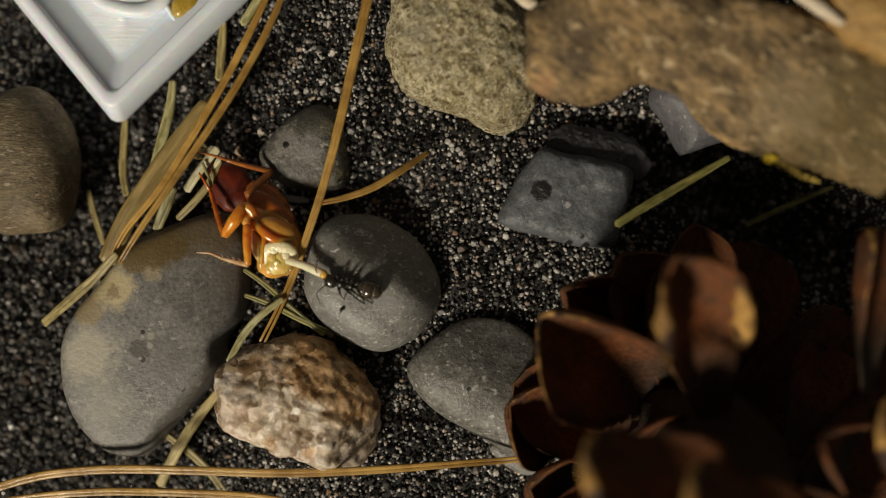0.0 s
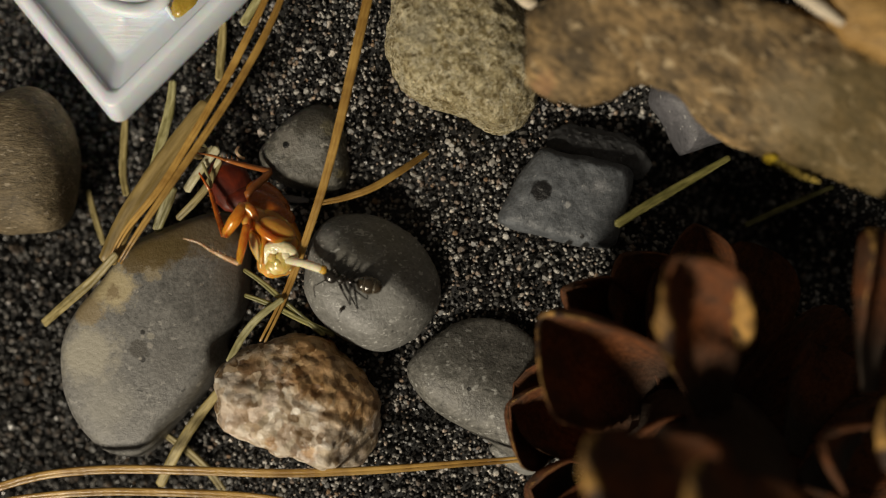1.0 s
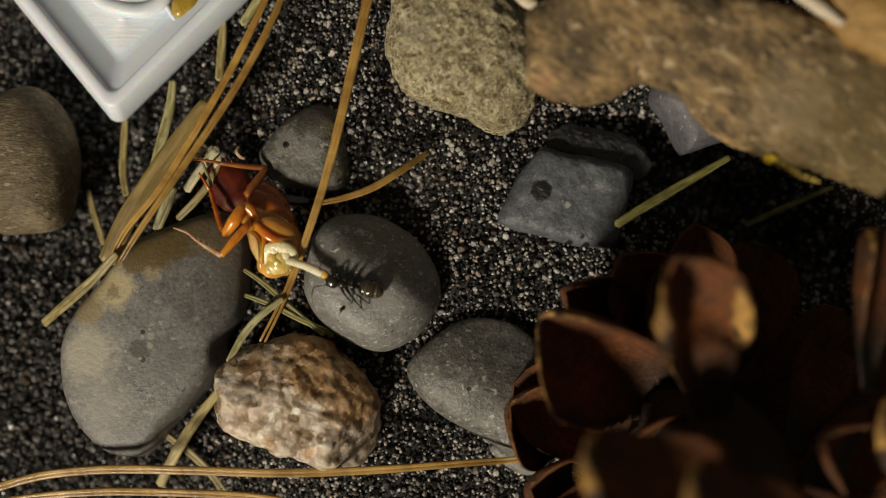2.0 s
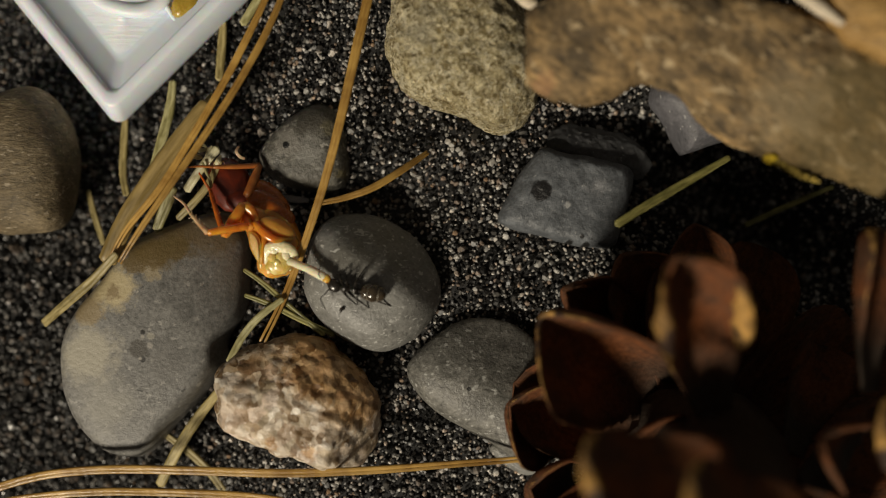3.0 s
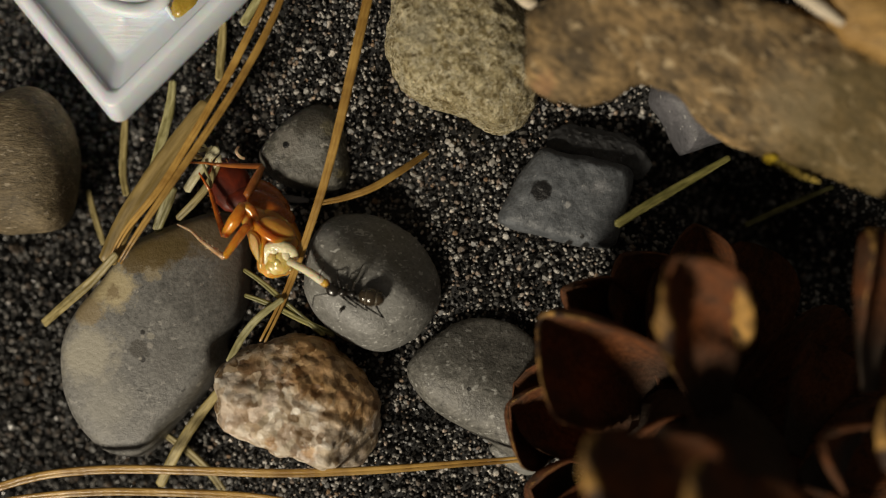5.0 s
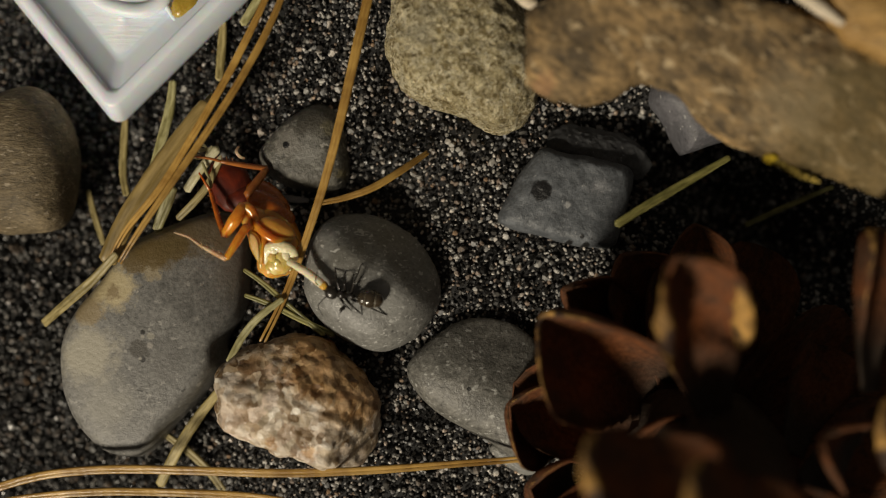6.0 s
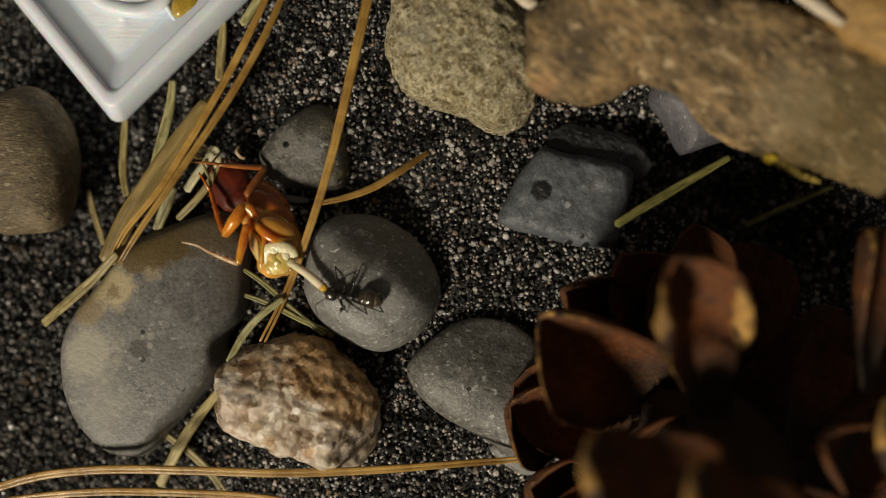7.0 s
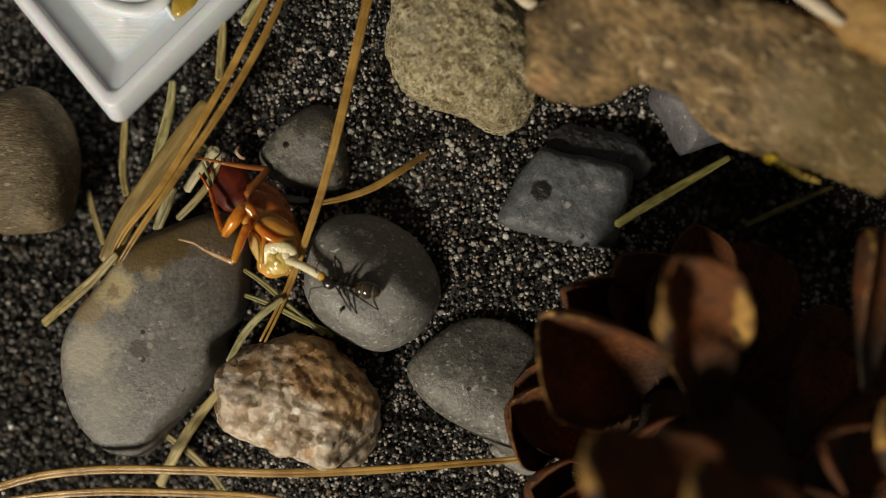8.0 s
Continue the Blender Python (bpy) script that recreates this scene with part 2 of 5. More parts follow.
# Crust and stains; pale west patches also paint the lit edge, the east one shade.
SLATE_STAINED = stone_material("grey_pebble_with_ochre_crust", (0.125, 0.123, 0.117), (0.18, 0.177, 0.166), (0.27, 0.262, 0.243), 0.5, 110, 560, 0.38, 0.63, contrast=0.36,
                               patches=(((1.0, 12.6), 5.2, (0.15, 0.105, 0.04), 1.7, 0.9), ((7.6, 14.4), 5.6, (0.13, 0.095, 0.045), 1.7, 0.8), ((11.5, 7.0), 4.2, (0.115, 0.1, 0.078), 1.8, 0.6),
                                        ((-4.2, 5.8), 3.4, (0.42, 0.35, 0.2), 1.3, 0.9), ((0.6, 7.8), 1.5, (0.34, 0.28, 0.17), 0.9, 0.7), ((-1.5, 9.0), 1.9, (0.12, 0.082, 0.027), 0.9, 0.9), ((0.8, 9.8), 2.1, (0.12, 0.082, 0.027), 0.9, 0.9), ((3.2, 10.7), 1.9, (0.12, 0.085, 0.03), 0.9, 0.9), ((-6.6, 6.0), 2.6, (0.36, 0.3, 0.17), 1.0, 0.7), ((-7.4, 2.8), 2.3, (0.25, 0.19, 0.095), 0.95, 0.8), ((-4.2, 5.2), 1.1, (0.18, 0.13, 0.06), 0.7, 0.8),
                                        ((-7.6, -2.6), 4.6, (0.36, 0.335, 0.265), 1.9, 0.8), ((-5.6, -9.0), 4.6, (0.28, 0.27, 0.235), 2.2, 0.65), ((2.6, -3.6), 3.4, (0.11, 0.105, 0.097), 1.8, 0.55),
                                        ((-1.1, -1.9), 1.3, (0.06, 0.055, 0.047), 0.3, 0.9), ((-0.55, 0.2), 0.42, (0.012, 0.011, 0.01), 0.12, 1.0), ((-0.6, -3.2), 0.48, (0.012, 0.011, 0.01), 0.12, 1.0), ((0.45, -0.3), 0.6, (0.30, 0.285, 0.24), 0.25, 0.75), ((0.35, -1.5), 0.45, (0.32, 0.3, 0.27), 0.2, 0.7), ((-0.55, -0.35), 0.3, (0.34, 0.32, 0.28), 0.12, 0.7), ((-0.9, -3.1), 0.3, (0.34, 0.32, 0.28), 0.12, 0.7), ((0.0, -2.6), 0.4, (0.05, 0.047, 0.04), 0.15, 0.8)))
BROWNSTONE = stone_material("brown_grey_pebble", (0.10, 0.076, 0.041), (0.225, 0.177, 0.107), (0.33, 0.275, 0.195), 0.65, 190, 600, 0.8, 0.62, (0.6, 1.5, 1), contrast=0.42)
BLUESTONE = stone_material("blue_grey_slate", (0.073, 0.08, 0.089), (0.132, 0.143, 0.157), (0.36, 0.36, 0.36), 0.45, 260, 600, 0.5, 0.68, contrast=0.3, scratch=0.2,
                           patches=(((-3.9, 1.0), 1.45, (0.010, 0.010, 0.011), 0.3, 1.0), ((-0.2, -5.6), 0.55, (0.01, 0.01, 0.01), 0.2, 1.0), ((1.9, -5.9), 0.6, (0.01, 0.01, 0.01), 0.2, 1.0), ((1.3, -4.7), 0.35, (0.01, 0.01, 0.01), 0.15, 1.0), ((3.2, 1.6), 1.5, (0.30, 0.30, 0.31), 1.5, 0.6), ((-0.6, -0.8), 0.5, (0.42, 0.42, 0.42), 0.3, 0.7)))
# The dark south patch paints the cockroach's shadow, the pale middle its lit band.
DIMPEBBLE = stone_material("dim_grey_pebble", (0.065, 0.062, 0.052), (0.135, 0.13, 0.112), (0.32, 0.31, 0.28), 0.42, 260, 620, 0.7, 0.60, contrast=0.65,
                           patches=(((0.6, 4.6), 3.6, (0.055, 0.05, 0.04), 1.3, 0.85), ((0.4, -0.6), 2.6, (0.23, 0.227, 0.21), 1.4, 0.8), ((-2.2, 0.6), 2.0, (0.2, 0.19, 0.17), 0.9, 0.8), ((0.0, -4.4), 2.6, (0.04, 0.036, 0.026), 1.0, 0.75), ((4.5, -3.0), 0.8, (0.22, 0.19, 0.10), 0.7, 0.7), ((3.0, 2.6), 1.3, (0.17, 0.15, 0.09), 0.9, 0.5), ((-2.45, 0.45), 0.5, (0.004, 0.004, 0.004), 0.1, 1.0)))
CHIPSTONE = stone_material("grey_blue_chip", (0.042, 0.043, 0.046), (0.075, 0.077, 0.08), (0.2, 0.2, 0.2), 0.55, 200, 700, 0.4, 0.66, contrast=0.25)
PALECHIP = stone_material("pale_lilac_slate", (0.09, 0.09, 0.1), (0.15, 0.147, 0.16), (0.3, 0.3, 0.3), 0.55, 200, 700, 0.4, 0.66, contrast=0.25)
OLIVESTONE = granite_material("olive_sandstone", [(0.20, 0.15, 0.06), (0.34, 0.275, 0.135), (0.60, 0.52, 0.31), (0.70, 0.62, 0.41), (0.78, 0.71, 0.51), (0.52, 0.44, 0.25), (0.34, 0.27, 0.13)], 0.65, 1350, 1.2, lumps=0.3, warp=1.8, patches=(((4.0, 6.0), 3.2, (0.15, 0.115, 0.05), 1.5, 0.6), ((-5.5, 1.0), 2.6, (0.5, 0.46, 0.34), 1.4, 0.5)))
GRANITE = quartz_material("pinkish_granite", patches=(((3.5, 6.8), 7.0, (1, 1, 1), 2.0, 0.9), ((7.0, 1.0), 4.5, (1, 1, 1), 1.6, 0.85), ((-5.0, 5.0), 3.0, (1, 1, 1), 1.5, 0.45), ((-3.0, -4.0), 1.0, (1, 1, 1), 0.8, 0.8), ((1.5, -5.0), 1.2, (1, 1, 1), 0.8, 0.8)))
BARK = stone_material("weathered_wood", (0.10, 0.071, 0.036), (0.27, 0.176, 0.075), (0.46, 0.35, 0.20), 0.75, 190, 360, 1.0, 0.61, (0.6, 1.2, 1.2), contrast=0.75, turn=35,
                      patches=(((12, -9), 11, (0.13, 0.095, 0.031), 3.0, 0.6), ((-22.3, -2.5), 1.3, (0.36, 0.19, 0.09), 0.8, 0.5), ((16, 7), 9, (0.42, 0.26, 0.085), 2.5, 0.8), ((4, -5), 5, (0.34, 0.27, 0.16), 2.0, 0.4)))
SPLITWOOD = stone_material("golden_split_wood", (0.27, 0.15, 0.04), (0.46, 0.29, 0.1), (0.6, 0.44, 0.22), 0.6, 220, 600, 0.6, 0.66, (0.3, 1.6, 1.6), contrast=0.3)
CREAMWOOD = stone_material("cream_stripped_wood", (0.6, 0.5, 0.36), (0.78, 0.7, 0.56), (0.84, 0.78, 0.66), 0.6, 300, 900, 0.4, 0.7, (0.3, 1.5, 1.5), contrast=0.15)
LICHEN = stone_material("yellow_lichen", (0.5, 0.33, 0.015), (0.72, 0.52, 0.03), (0.8, 0.65, 0.1), 0.8, 600, 1800, 0.6)
LICHENDULL = stone_material("dull_lichen", (0.26, 0.18, 0.03), (0.40, 0.30, 0.06), (0.5, 0.4, 0.12), 0.8, 600, 1800, 0.6)
SLIVER = fibre_material("grey_sliver", (0.22, 0.225, 0.23), (0.42, 0.42, 0.42), 200, 3000, 0.4, 0.4)
NEEDLE = fibre_material("dry_pine_needle", (0.25, 0.135, 0.027), (0.46, 0.28, 0.07), 170, 2000, 0.36, 0.7, (0.17, 0.08, 0.015))
DRYBLADE = fibre_material("dry_brown_blade", (0.15, 0.105, 0.031), (0.30, 0.215, 0.078), 90, 1800, 0.45, 0.5)
STRAW = fibre_material("olive_straw", (0.19, 0.15, 0.05), (0.42, 0.345, 0.15), 200, 3000, 0.5, 0.6)
PALESTRAW = fibre_material("pale_green_straw", (0.23, 0.21, 0.08), (0.48, 0.45, 0.23), 260, 3000, 0.45, 0.6, (0.2, 0.17, 0.06))
CHAFF = fibre_material("bright_chaff", (0.55, 0.50, 0.27), (0.80, 0.77, 0.55), 300, 3000, 0.4, 0.5, (0.34, 0.28, 0.1))
GREENBLADE = fibre_material("green_needle", (0.12, 0.115, 0.03), (0.30, 0.275, 0.09), 200, 3000, 0.45, 0.4)
def scale_material(name):
    """Cone scales: nearly black at the root, red-brown towards the exposed end, dull."""
    m, n, l, b = nodes_of(name)
    tc, sep = n.new("ShaderNodeTexCoord"), n.new("ShaderNodeSeparateXYZ")
    l.new(tc.outputs["Object"], sep.inputs[0])
    big, fine = noise_of(n, l, tc.outputs["Object"], 260, 5, 0.65, 0.6), noise_of(n, l, tc.outputs["Object"], 1800, 4, 0.65)
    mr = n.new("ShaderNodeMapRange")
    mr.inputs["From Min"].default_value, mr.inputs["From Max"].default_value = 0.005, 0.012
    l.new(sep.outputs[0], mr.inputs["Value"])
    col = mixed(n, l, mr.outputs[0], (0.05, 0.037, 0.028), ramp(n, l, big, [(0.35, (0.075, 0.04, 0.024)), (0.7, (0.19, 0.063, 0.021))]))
    col = mixed(n, l, 1.0, col, ramp(n, l, fine, [(0.3, (0.6,) * 3), (0.7, (1.3,) * 3)]), "MULTIPLY")
    l.new(col, b.inputs["Base Color"])
    b.inputs["Roughness"].default_value = 0.75
    b.inputs["Specular IOR Level"].default_value = 0.12
    relief(n, l, b, [(big, 0.5), (fine, 0.5)], 0.0004)
    return m


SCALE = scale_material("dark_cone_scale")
SCALERIM = skin_material("tan_cone_rim", (0.03, 0.012, 0.005), (0.54, 0.30, 0.075), 0.7, 300, bump=1.0, spread=(0.38, 0.60))
AMBER = skin_material("amber_shell", (0.50, 0.13, 0.008), (0.82, 0.34, 0.035), 0.15, 480, soft=0.85, coat=1.0, bump=0.25)
DUSKYLEG = skin_material("dusky_brown_leg", (0.24, 0.07, 0.014), (0.42, 0.15, 0.03), 0.35, 420, soft=0.2, coat=0.3, bump=0.3)
PALETIBIA = skin_material("pale_spiny_shin", (0.46, 0.22, 0.09), (0.72, 0.52, 0.32), 0.14, 700, soft=0.2, coat=0.8, bump=0.4)
PALELEG = skin_material("pale_foot", (0.45, 0.25, 0.14), (0.66, 0.46, 0.3), 0.25, 500, soft=0.2, coat=0.5)
YOLK = skin_material("yellow_tissue", (0.66, 0.43, 0.07), (0.82, 0.67, 0.3), 0.12, 700, soft=0.4, coat=0.7, bump=0.4)
HONEY = skin_material("honey_plate", (0.58, 0.215, 0.025), (0.86, 0.45, 0.10), 0.16, 460, soft=0.85, coat=1.0, bump=0.25)
PLATE = skin_material("amber_plate", (0.60, 0.25, 0.035), (0.74, 0.36, 0.07), 0.3, 300, soft=0.7, coat=0.5, bump=0.1, spread=(0.2, 0.8))
LOBE = skin_material("pale_leg_base", (0.66, 0.40, 0.15), (0.76, 0.52, 0.24), 0.25, 300, soft=0.6, coat=0.6, bump=0.1, spread=(0.2, 0.8))
RUST = skin_material("red_brown_shell", (0.05, 0.0045, 0.0015), (0.19, 0.022, 0.003), 0.4, 400, soft=0.35, coat=0.15)
CHESTNUT = skin_material("chestnut_shell", (0.26, 0.055, 0.005), (0.50, 0.145, 0.015), 0.24, 460, soft=0.5, coat=0.4)
CREAM = skin_material("cream_tissue", (0.90, 0.76, 0.40), (0.95, 0.88, 0.62), 0.14, 900, soft=0.15, coat=0.6, bump=0.4)
STRAND = skin_material("ivory_strand", (0.74, 0.64, 0.42), (0.86, 0.79, 0.60), 0.3, 900, soft=0.4, coat=0.4)
DROP = skin_material("orange_tip", (0.62, 0.33, 0.04), (0.75, 0.48, 0.08), 0.25, 900, soft=0.3, coat=0.5)
ANTBLACK = skin_material("black_ant_shell", (0.008, 0.007, 0.006), (0.022, 0.018, 0.014), 0.28, 900, coat=0.4)
ANTBROWN = skin_material("brown_black_gaster", (0.026, 0.019, 0.011), (0.055, 0.04, 0.024), 0.18, 900, coat=1.0)
ANTBAND = skin_material("pale_gaster_band", (0.10, 0.085, 0.06), (0.18, 0.16, 0.12), 0.35, 900)
PLASTIC = skin_material("white_plastic", (0.75, 0.82, 0.95), (0.81, 0.87, 0.98), 0.35, 120, bump=0.03, soft=0.5)
RIBBED = skin_material("ribbed_white_plastic", (0.78, 0.84, 0.95), (0.83, 0.88, 0.98), 0.3, 120, bump=0.03, soft=0.5, ribs=2400)
FOOD = skin_material("dried_honey", (0.34, 0.22, 0.02), (0.5, 0.36, 0.06), 0.25, 400, soft=0.2, coat=0.5, bump=0.4)
BOX = skin_material("grey_box_wall", (0.24, 0.24, 0.24), (0.3, 0.3, 0.3), 0.5, 60, bump=0.05)


# ---- geometry in millimetres ----
def spline(points, count, closed=False):
    """Points evenly along a smooth curve through the given ones."""
    p = [Vector(q) for q in points]
    n = len(p)
    dense = []
    for i in range(n if closed else n - 1):
        a, b, c, d = ((p[(i + k) % n] for k in (-1, 0, 1, 2)) if closed else (p[min(max(i + k, 0), n - 1)] for k in (-1, 0, 1, 2)))
        for s in range(24):
            t = s / 24
            dense.append(0.5 * ((2 * b) + (c - a) * t + (2 * a - 5 * b + 4 * c - d) * t * t + (3 * b - a - 3 * c + d) * t ** 3))
    dense.append(p[0].copy() if closed else p[-1].copy())
    run = [0.0]
    for a, b in zip(dense, dense[1:]):
        run.append(run[-1] + (b - a).length)
    out, k = [], 0
    for i in range(count):
        want = run[-1] * i / (count if closed else count - 1)
        while k < len(run) - 2 and run[k + 1] < want:
            k += 1
        f = (want - run[k]) / max(1e-9, run[k + 1] - run[k])
        out.append(dense[k].lerp(dense[k + 1], min(1, max(0, f))))
    return out


def wobble(v, scale, amp, seed=0.0):
    q = Vector(v) * scale + Vector((seed * 7.3, seed * 3.1, seed * 5.7))
    return amp * (noise.noise(q) + 0.5 * noise.noise(q * 2.1) + 0.25 * noise.noise(q * 4.3))


def tube(points, radii, sides=10, flat=1.0, count=None, groove=0.0, seed=0.0, rough=0.0):
    """A rounded, closed limb along a curve; radii are spread evenly along it; flat squashes it in height."""
    count = count or max(6, 3 * len(points))
    line = spline(points, count)
    verts, faces, uvs = [], [], []
    length = 0.0
    for i, p in enumerate(line):
        if i:
            length += (p - line[i - 1]).length
        f = i / (count - 1) * (len(radii) - 1)
        k = min(int(f), len(radii) - 2)
        r = radii[k] + (radii[k + 1] - radii[k]) * (f - k)
        d = (line[min(i + 1, count - 1)] - line[max(i - 1, 0)]).normalized()
        side = d.cross(Vector((0, 0, 1)))
        side = side.normalized() if side.length > 1e-4 else Vector((1, 0, 0))
        up = side.cross(d).normalized()
        for j in range(sides):
            a = 2 * math.pi * j / sides
            g = 1 - groove * max(0, math.sin(a)) ** 14
            q = r * g * (1 + wobble((i * 0.4, j * 1.3, 0), 1, rough, seed))
            verts.append(p + side * (math.cos(a) * q) + up * (math.sin(a) * q * flat))
            uvs.append((length * MM, j / sides * r * 2 * MM))
    for i in range(count - 1):
        for j in range(sides):
            k = (j + 1) % sides
            faces.append((i * sides + j, i * sides + k, (i + 1) * sides + k, (i + 1) * sides + j))
    for i, end, sign in ((0, line[0] - line[1], 1), (count - 1, line[-1] - line[-2], -1)):
        verts.append(line[i] + end.normalized() * (radii[0] if i == 0 else radii[-1]) * 0.6)
        uvs.append((0 if i == 0 else length * MM, 0))
        c = len(verts) - 1
        for j in range(sides):
            k = (j + 1) % sides
            faces.append((c, i * sides + k, i * sides + j) if sign > 0 else (c, i * sides + j, i * sides + k))
    return verts, faces, uvs


def blob(centre, half, turn=(0, 0, 0), rings=12, sides=18, square=1.0, amp=0.0, seed=0.0, scale=1.0):
    """A rounded body: half sizes, turned by Euler degrees, with a little unevenness."""
    m = Euler([radians(a) for a in turn]).to_matrix()
    verts, faces = [], []
    for i in range(rings + 1):
        lat = -math.pi / 2 + math.pi * i / rings
        cr, sr = max(0, math.cos(lat)) ** square, math.copysign(abs(math.sin(lat)) ** square, math.sin(lat))
        for j in range(sides):
            a = 2 * math.pi * j / sides
            v = Vector((sr, math.cos(a) * cr, math.sin(a) * cr))
            v *= 1 + wobble(v, scale * 1.5, amp, seed)
            verts.append(Vector(centre) + m @ Vector((v.x * half[0], v.y * half[1], v.z * half[2])))
    for i in range(rings):
        for j in range(sides):
            k = (j + 1) % sides
            faces.append((i * sides + j, (i + 1) * sides + j, (i + 1) * sides + k, i * sides + k))
    return verts, faces, None


def shell_plate(points, dome, thick):
    """A thin, slightly domed plate with a rounded edge, from its outline."""
    n = 40
    rim = spline(points, n, closed=True)
    mid = sum(rim, Vector()) / n
    verts, faces = [], []
    levels = [(0.0, -thick), (0.8, -thick), (0.95, -thick * 0.8), (1.0, -thick * 0.45), (0.97, -thick * 0.1), (0.9, 0.0), (0.7, dome * 0.45), (0.4, dome * 0.85), (0.0, dome)]
    for f, z in levels:
        verts += [mid + (p - mid) * f + Vector((0, 0, z)) for p in rim]
    for i in range(len(levels) - 1):
        for j in range(n):
            k = (j + 1) % n
            faces.append((i * n + j, i * n + k, (i + 1) * n + k, (i + 1) * n + j))
    return verts, faces, None


def joined(*geos):
    verts, faces = [], []
    for g in geos:
        o = len(verts)
        verts += g[0]
        faces += [tuple(i + o for i in f) for f in g[1]]
    return verts, faces, None


def mesh_of(name, geo, material, smooth=True, base=(0, 0, 0)):
    verts, faces, uvs = geo
    me = bpy.data.meshes.new(name)
    b = Vector(base)
    me.from_pydata([(Vector(v) - b) * MM for v in verts], [], faces)
    if uvs:
        layer = me.uv_layers.new()
        for lp in me.loops:
            layer.data[lp.index].uv = uvs[lp.vertex_index]
    me.validate()
    me.polygons.foreach_set("use_smooth", [smooth] * len(me.polygons))
    me.materials.append(material)
    return me


def thing(name, geo, material, label, category, group="", kind="", base=(0, 0, 0), smooth=True):
    ob = new(name, mesh_of(name, geo, material, smooth, base) if geo else None)
    ob.location = Vector(base) * MM
    return tagged(ob, label, category, group, kind)


def part(name, geo, material, parent, label="", smooth=True, local=False):
    """One mesh under a thing or a part. Its numbers are in the place's space, or with local in the parent's."""
    base = Vector((0, 0, 0))
    if not local:
        up = parent
        while up:
            base += up.location / MM
            up = up.parent
    ob = new(name, mesh_of(name, geo, material, smooth, base))
    ob.parent = parent
    return tagged(ob, label)


def ground(x, y):
    """Height of the sand: it falls away towards the tray's side and dips between the pebbles and between branch and cone."""
    s = min(1, max(0, (-12 - x) / 38))
    hollow = 14 * math.exp(-((x - 44 + 0.4 * (y - 4)) / 15) ** 2 - ((y - 4 + 0.35 * (x - 44)) / 8.5) ** 2)
    dip = 3.6 * math.exp(-((x + 11.5) / 9.5) ** 2 - ((y - 7.0) / 3.7) ** 2)
    heap = 1.3 * math.exp(-((x - 3.0) / 4.5) ** 2 - ((y + 3.0) / 4.5) ** 2)
    return -8.5 * s * s * (3 - 2 * s) - hollow - dip + heap + 0.5 * noise.noise(Vector((x * 0.06, y * 0.06, 3)))


# ---- the box and the sand ----
def sheet(step, half_x, half_y, drop):
    nx, ny = int(2 * half_x / step) + 1, int(2 * half_y / step) + 1
    verts = [(-half_x + i * step, -half_y + j * step, ground(-half_x + i * step, -half_y + j * step) - drop) for j in range(ny) for i in range(nx)]
    faces = [(j * nx + i, j * nx + i + 1, (j + 1) * nx + i + 1, (j + 1) * nx + i) for j in range(ny - 1) for i in range(nx - 1)]
    return verts, faces, None


thing("ground", sheet(2.0, 130, 110, 0.35), BEDDING, "black sand bed that fills the box", "ground", kind="structure")


def slab(x0, y0, z0, x1, y1, z1):
    v = [(x, y, z) for z in (z0, z1) for y in (y0, y1) for x in (x0, x1)]
    return v, [(0, 2, 3, 1), (4, 5, 7, 6), (0, 1, 5, 4), (2, 6, 7, 3), (0, 4, 6, 2), (1, 3, 7, 5)], None


for side, box in (("wall_west", (-133, -113, -20, -130, 113, 22)), ("wall_east", (130, -113, -20, 133, 113, 22)),
                  ("wall_south", (-130, -113, -20, 130, -110, 22)), ("wall_north", (-130, 110, -20, 130, 113, 22))):
    thing(side, slab(*box), BOX, "plain grey plastic box wall", "wall", kind="structure", smooth=False)
thing("floor", slab(-133, -113, -23, 133, 113, -20), BOX, "plain grey plastic box floor", "floor", kind="structure", smooth=False)


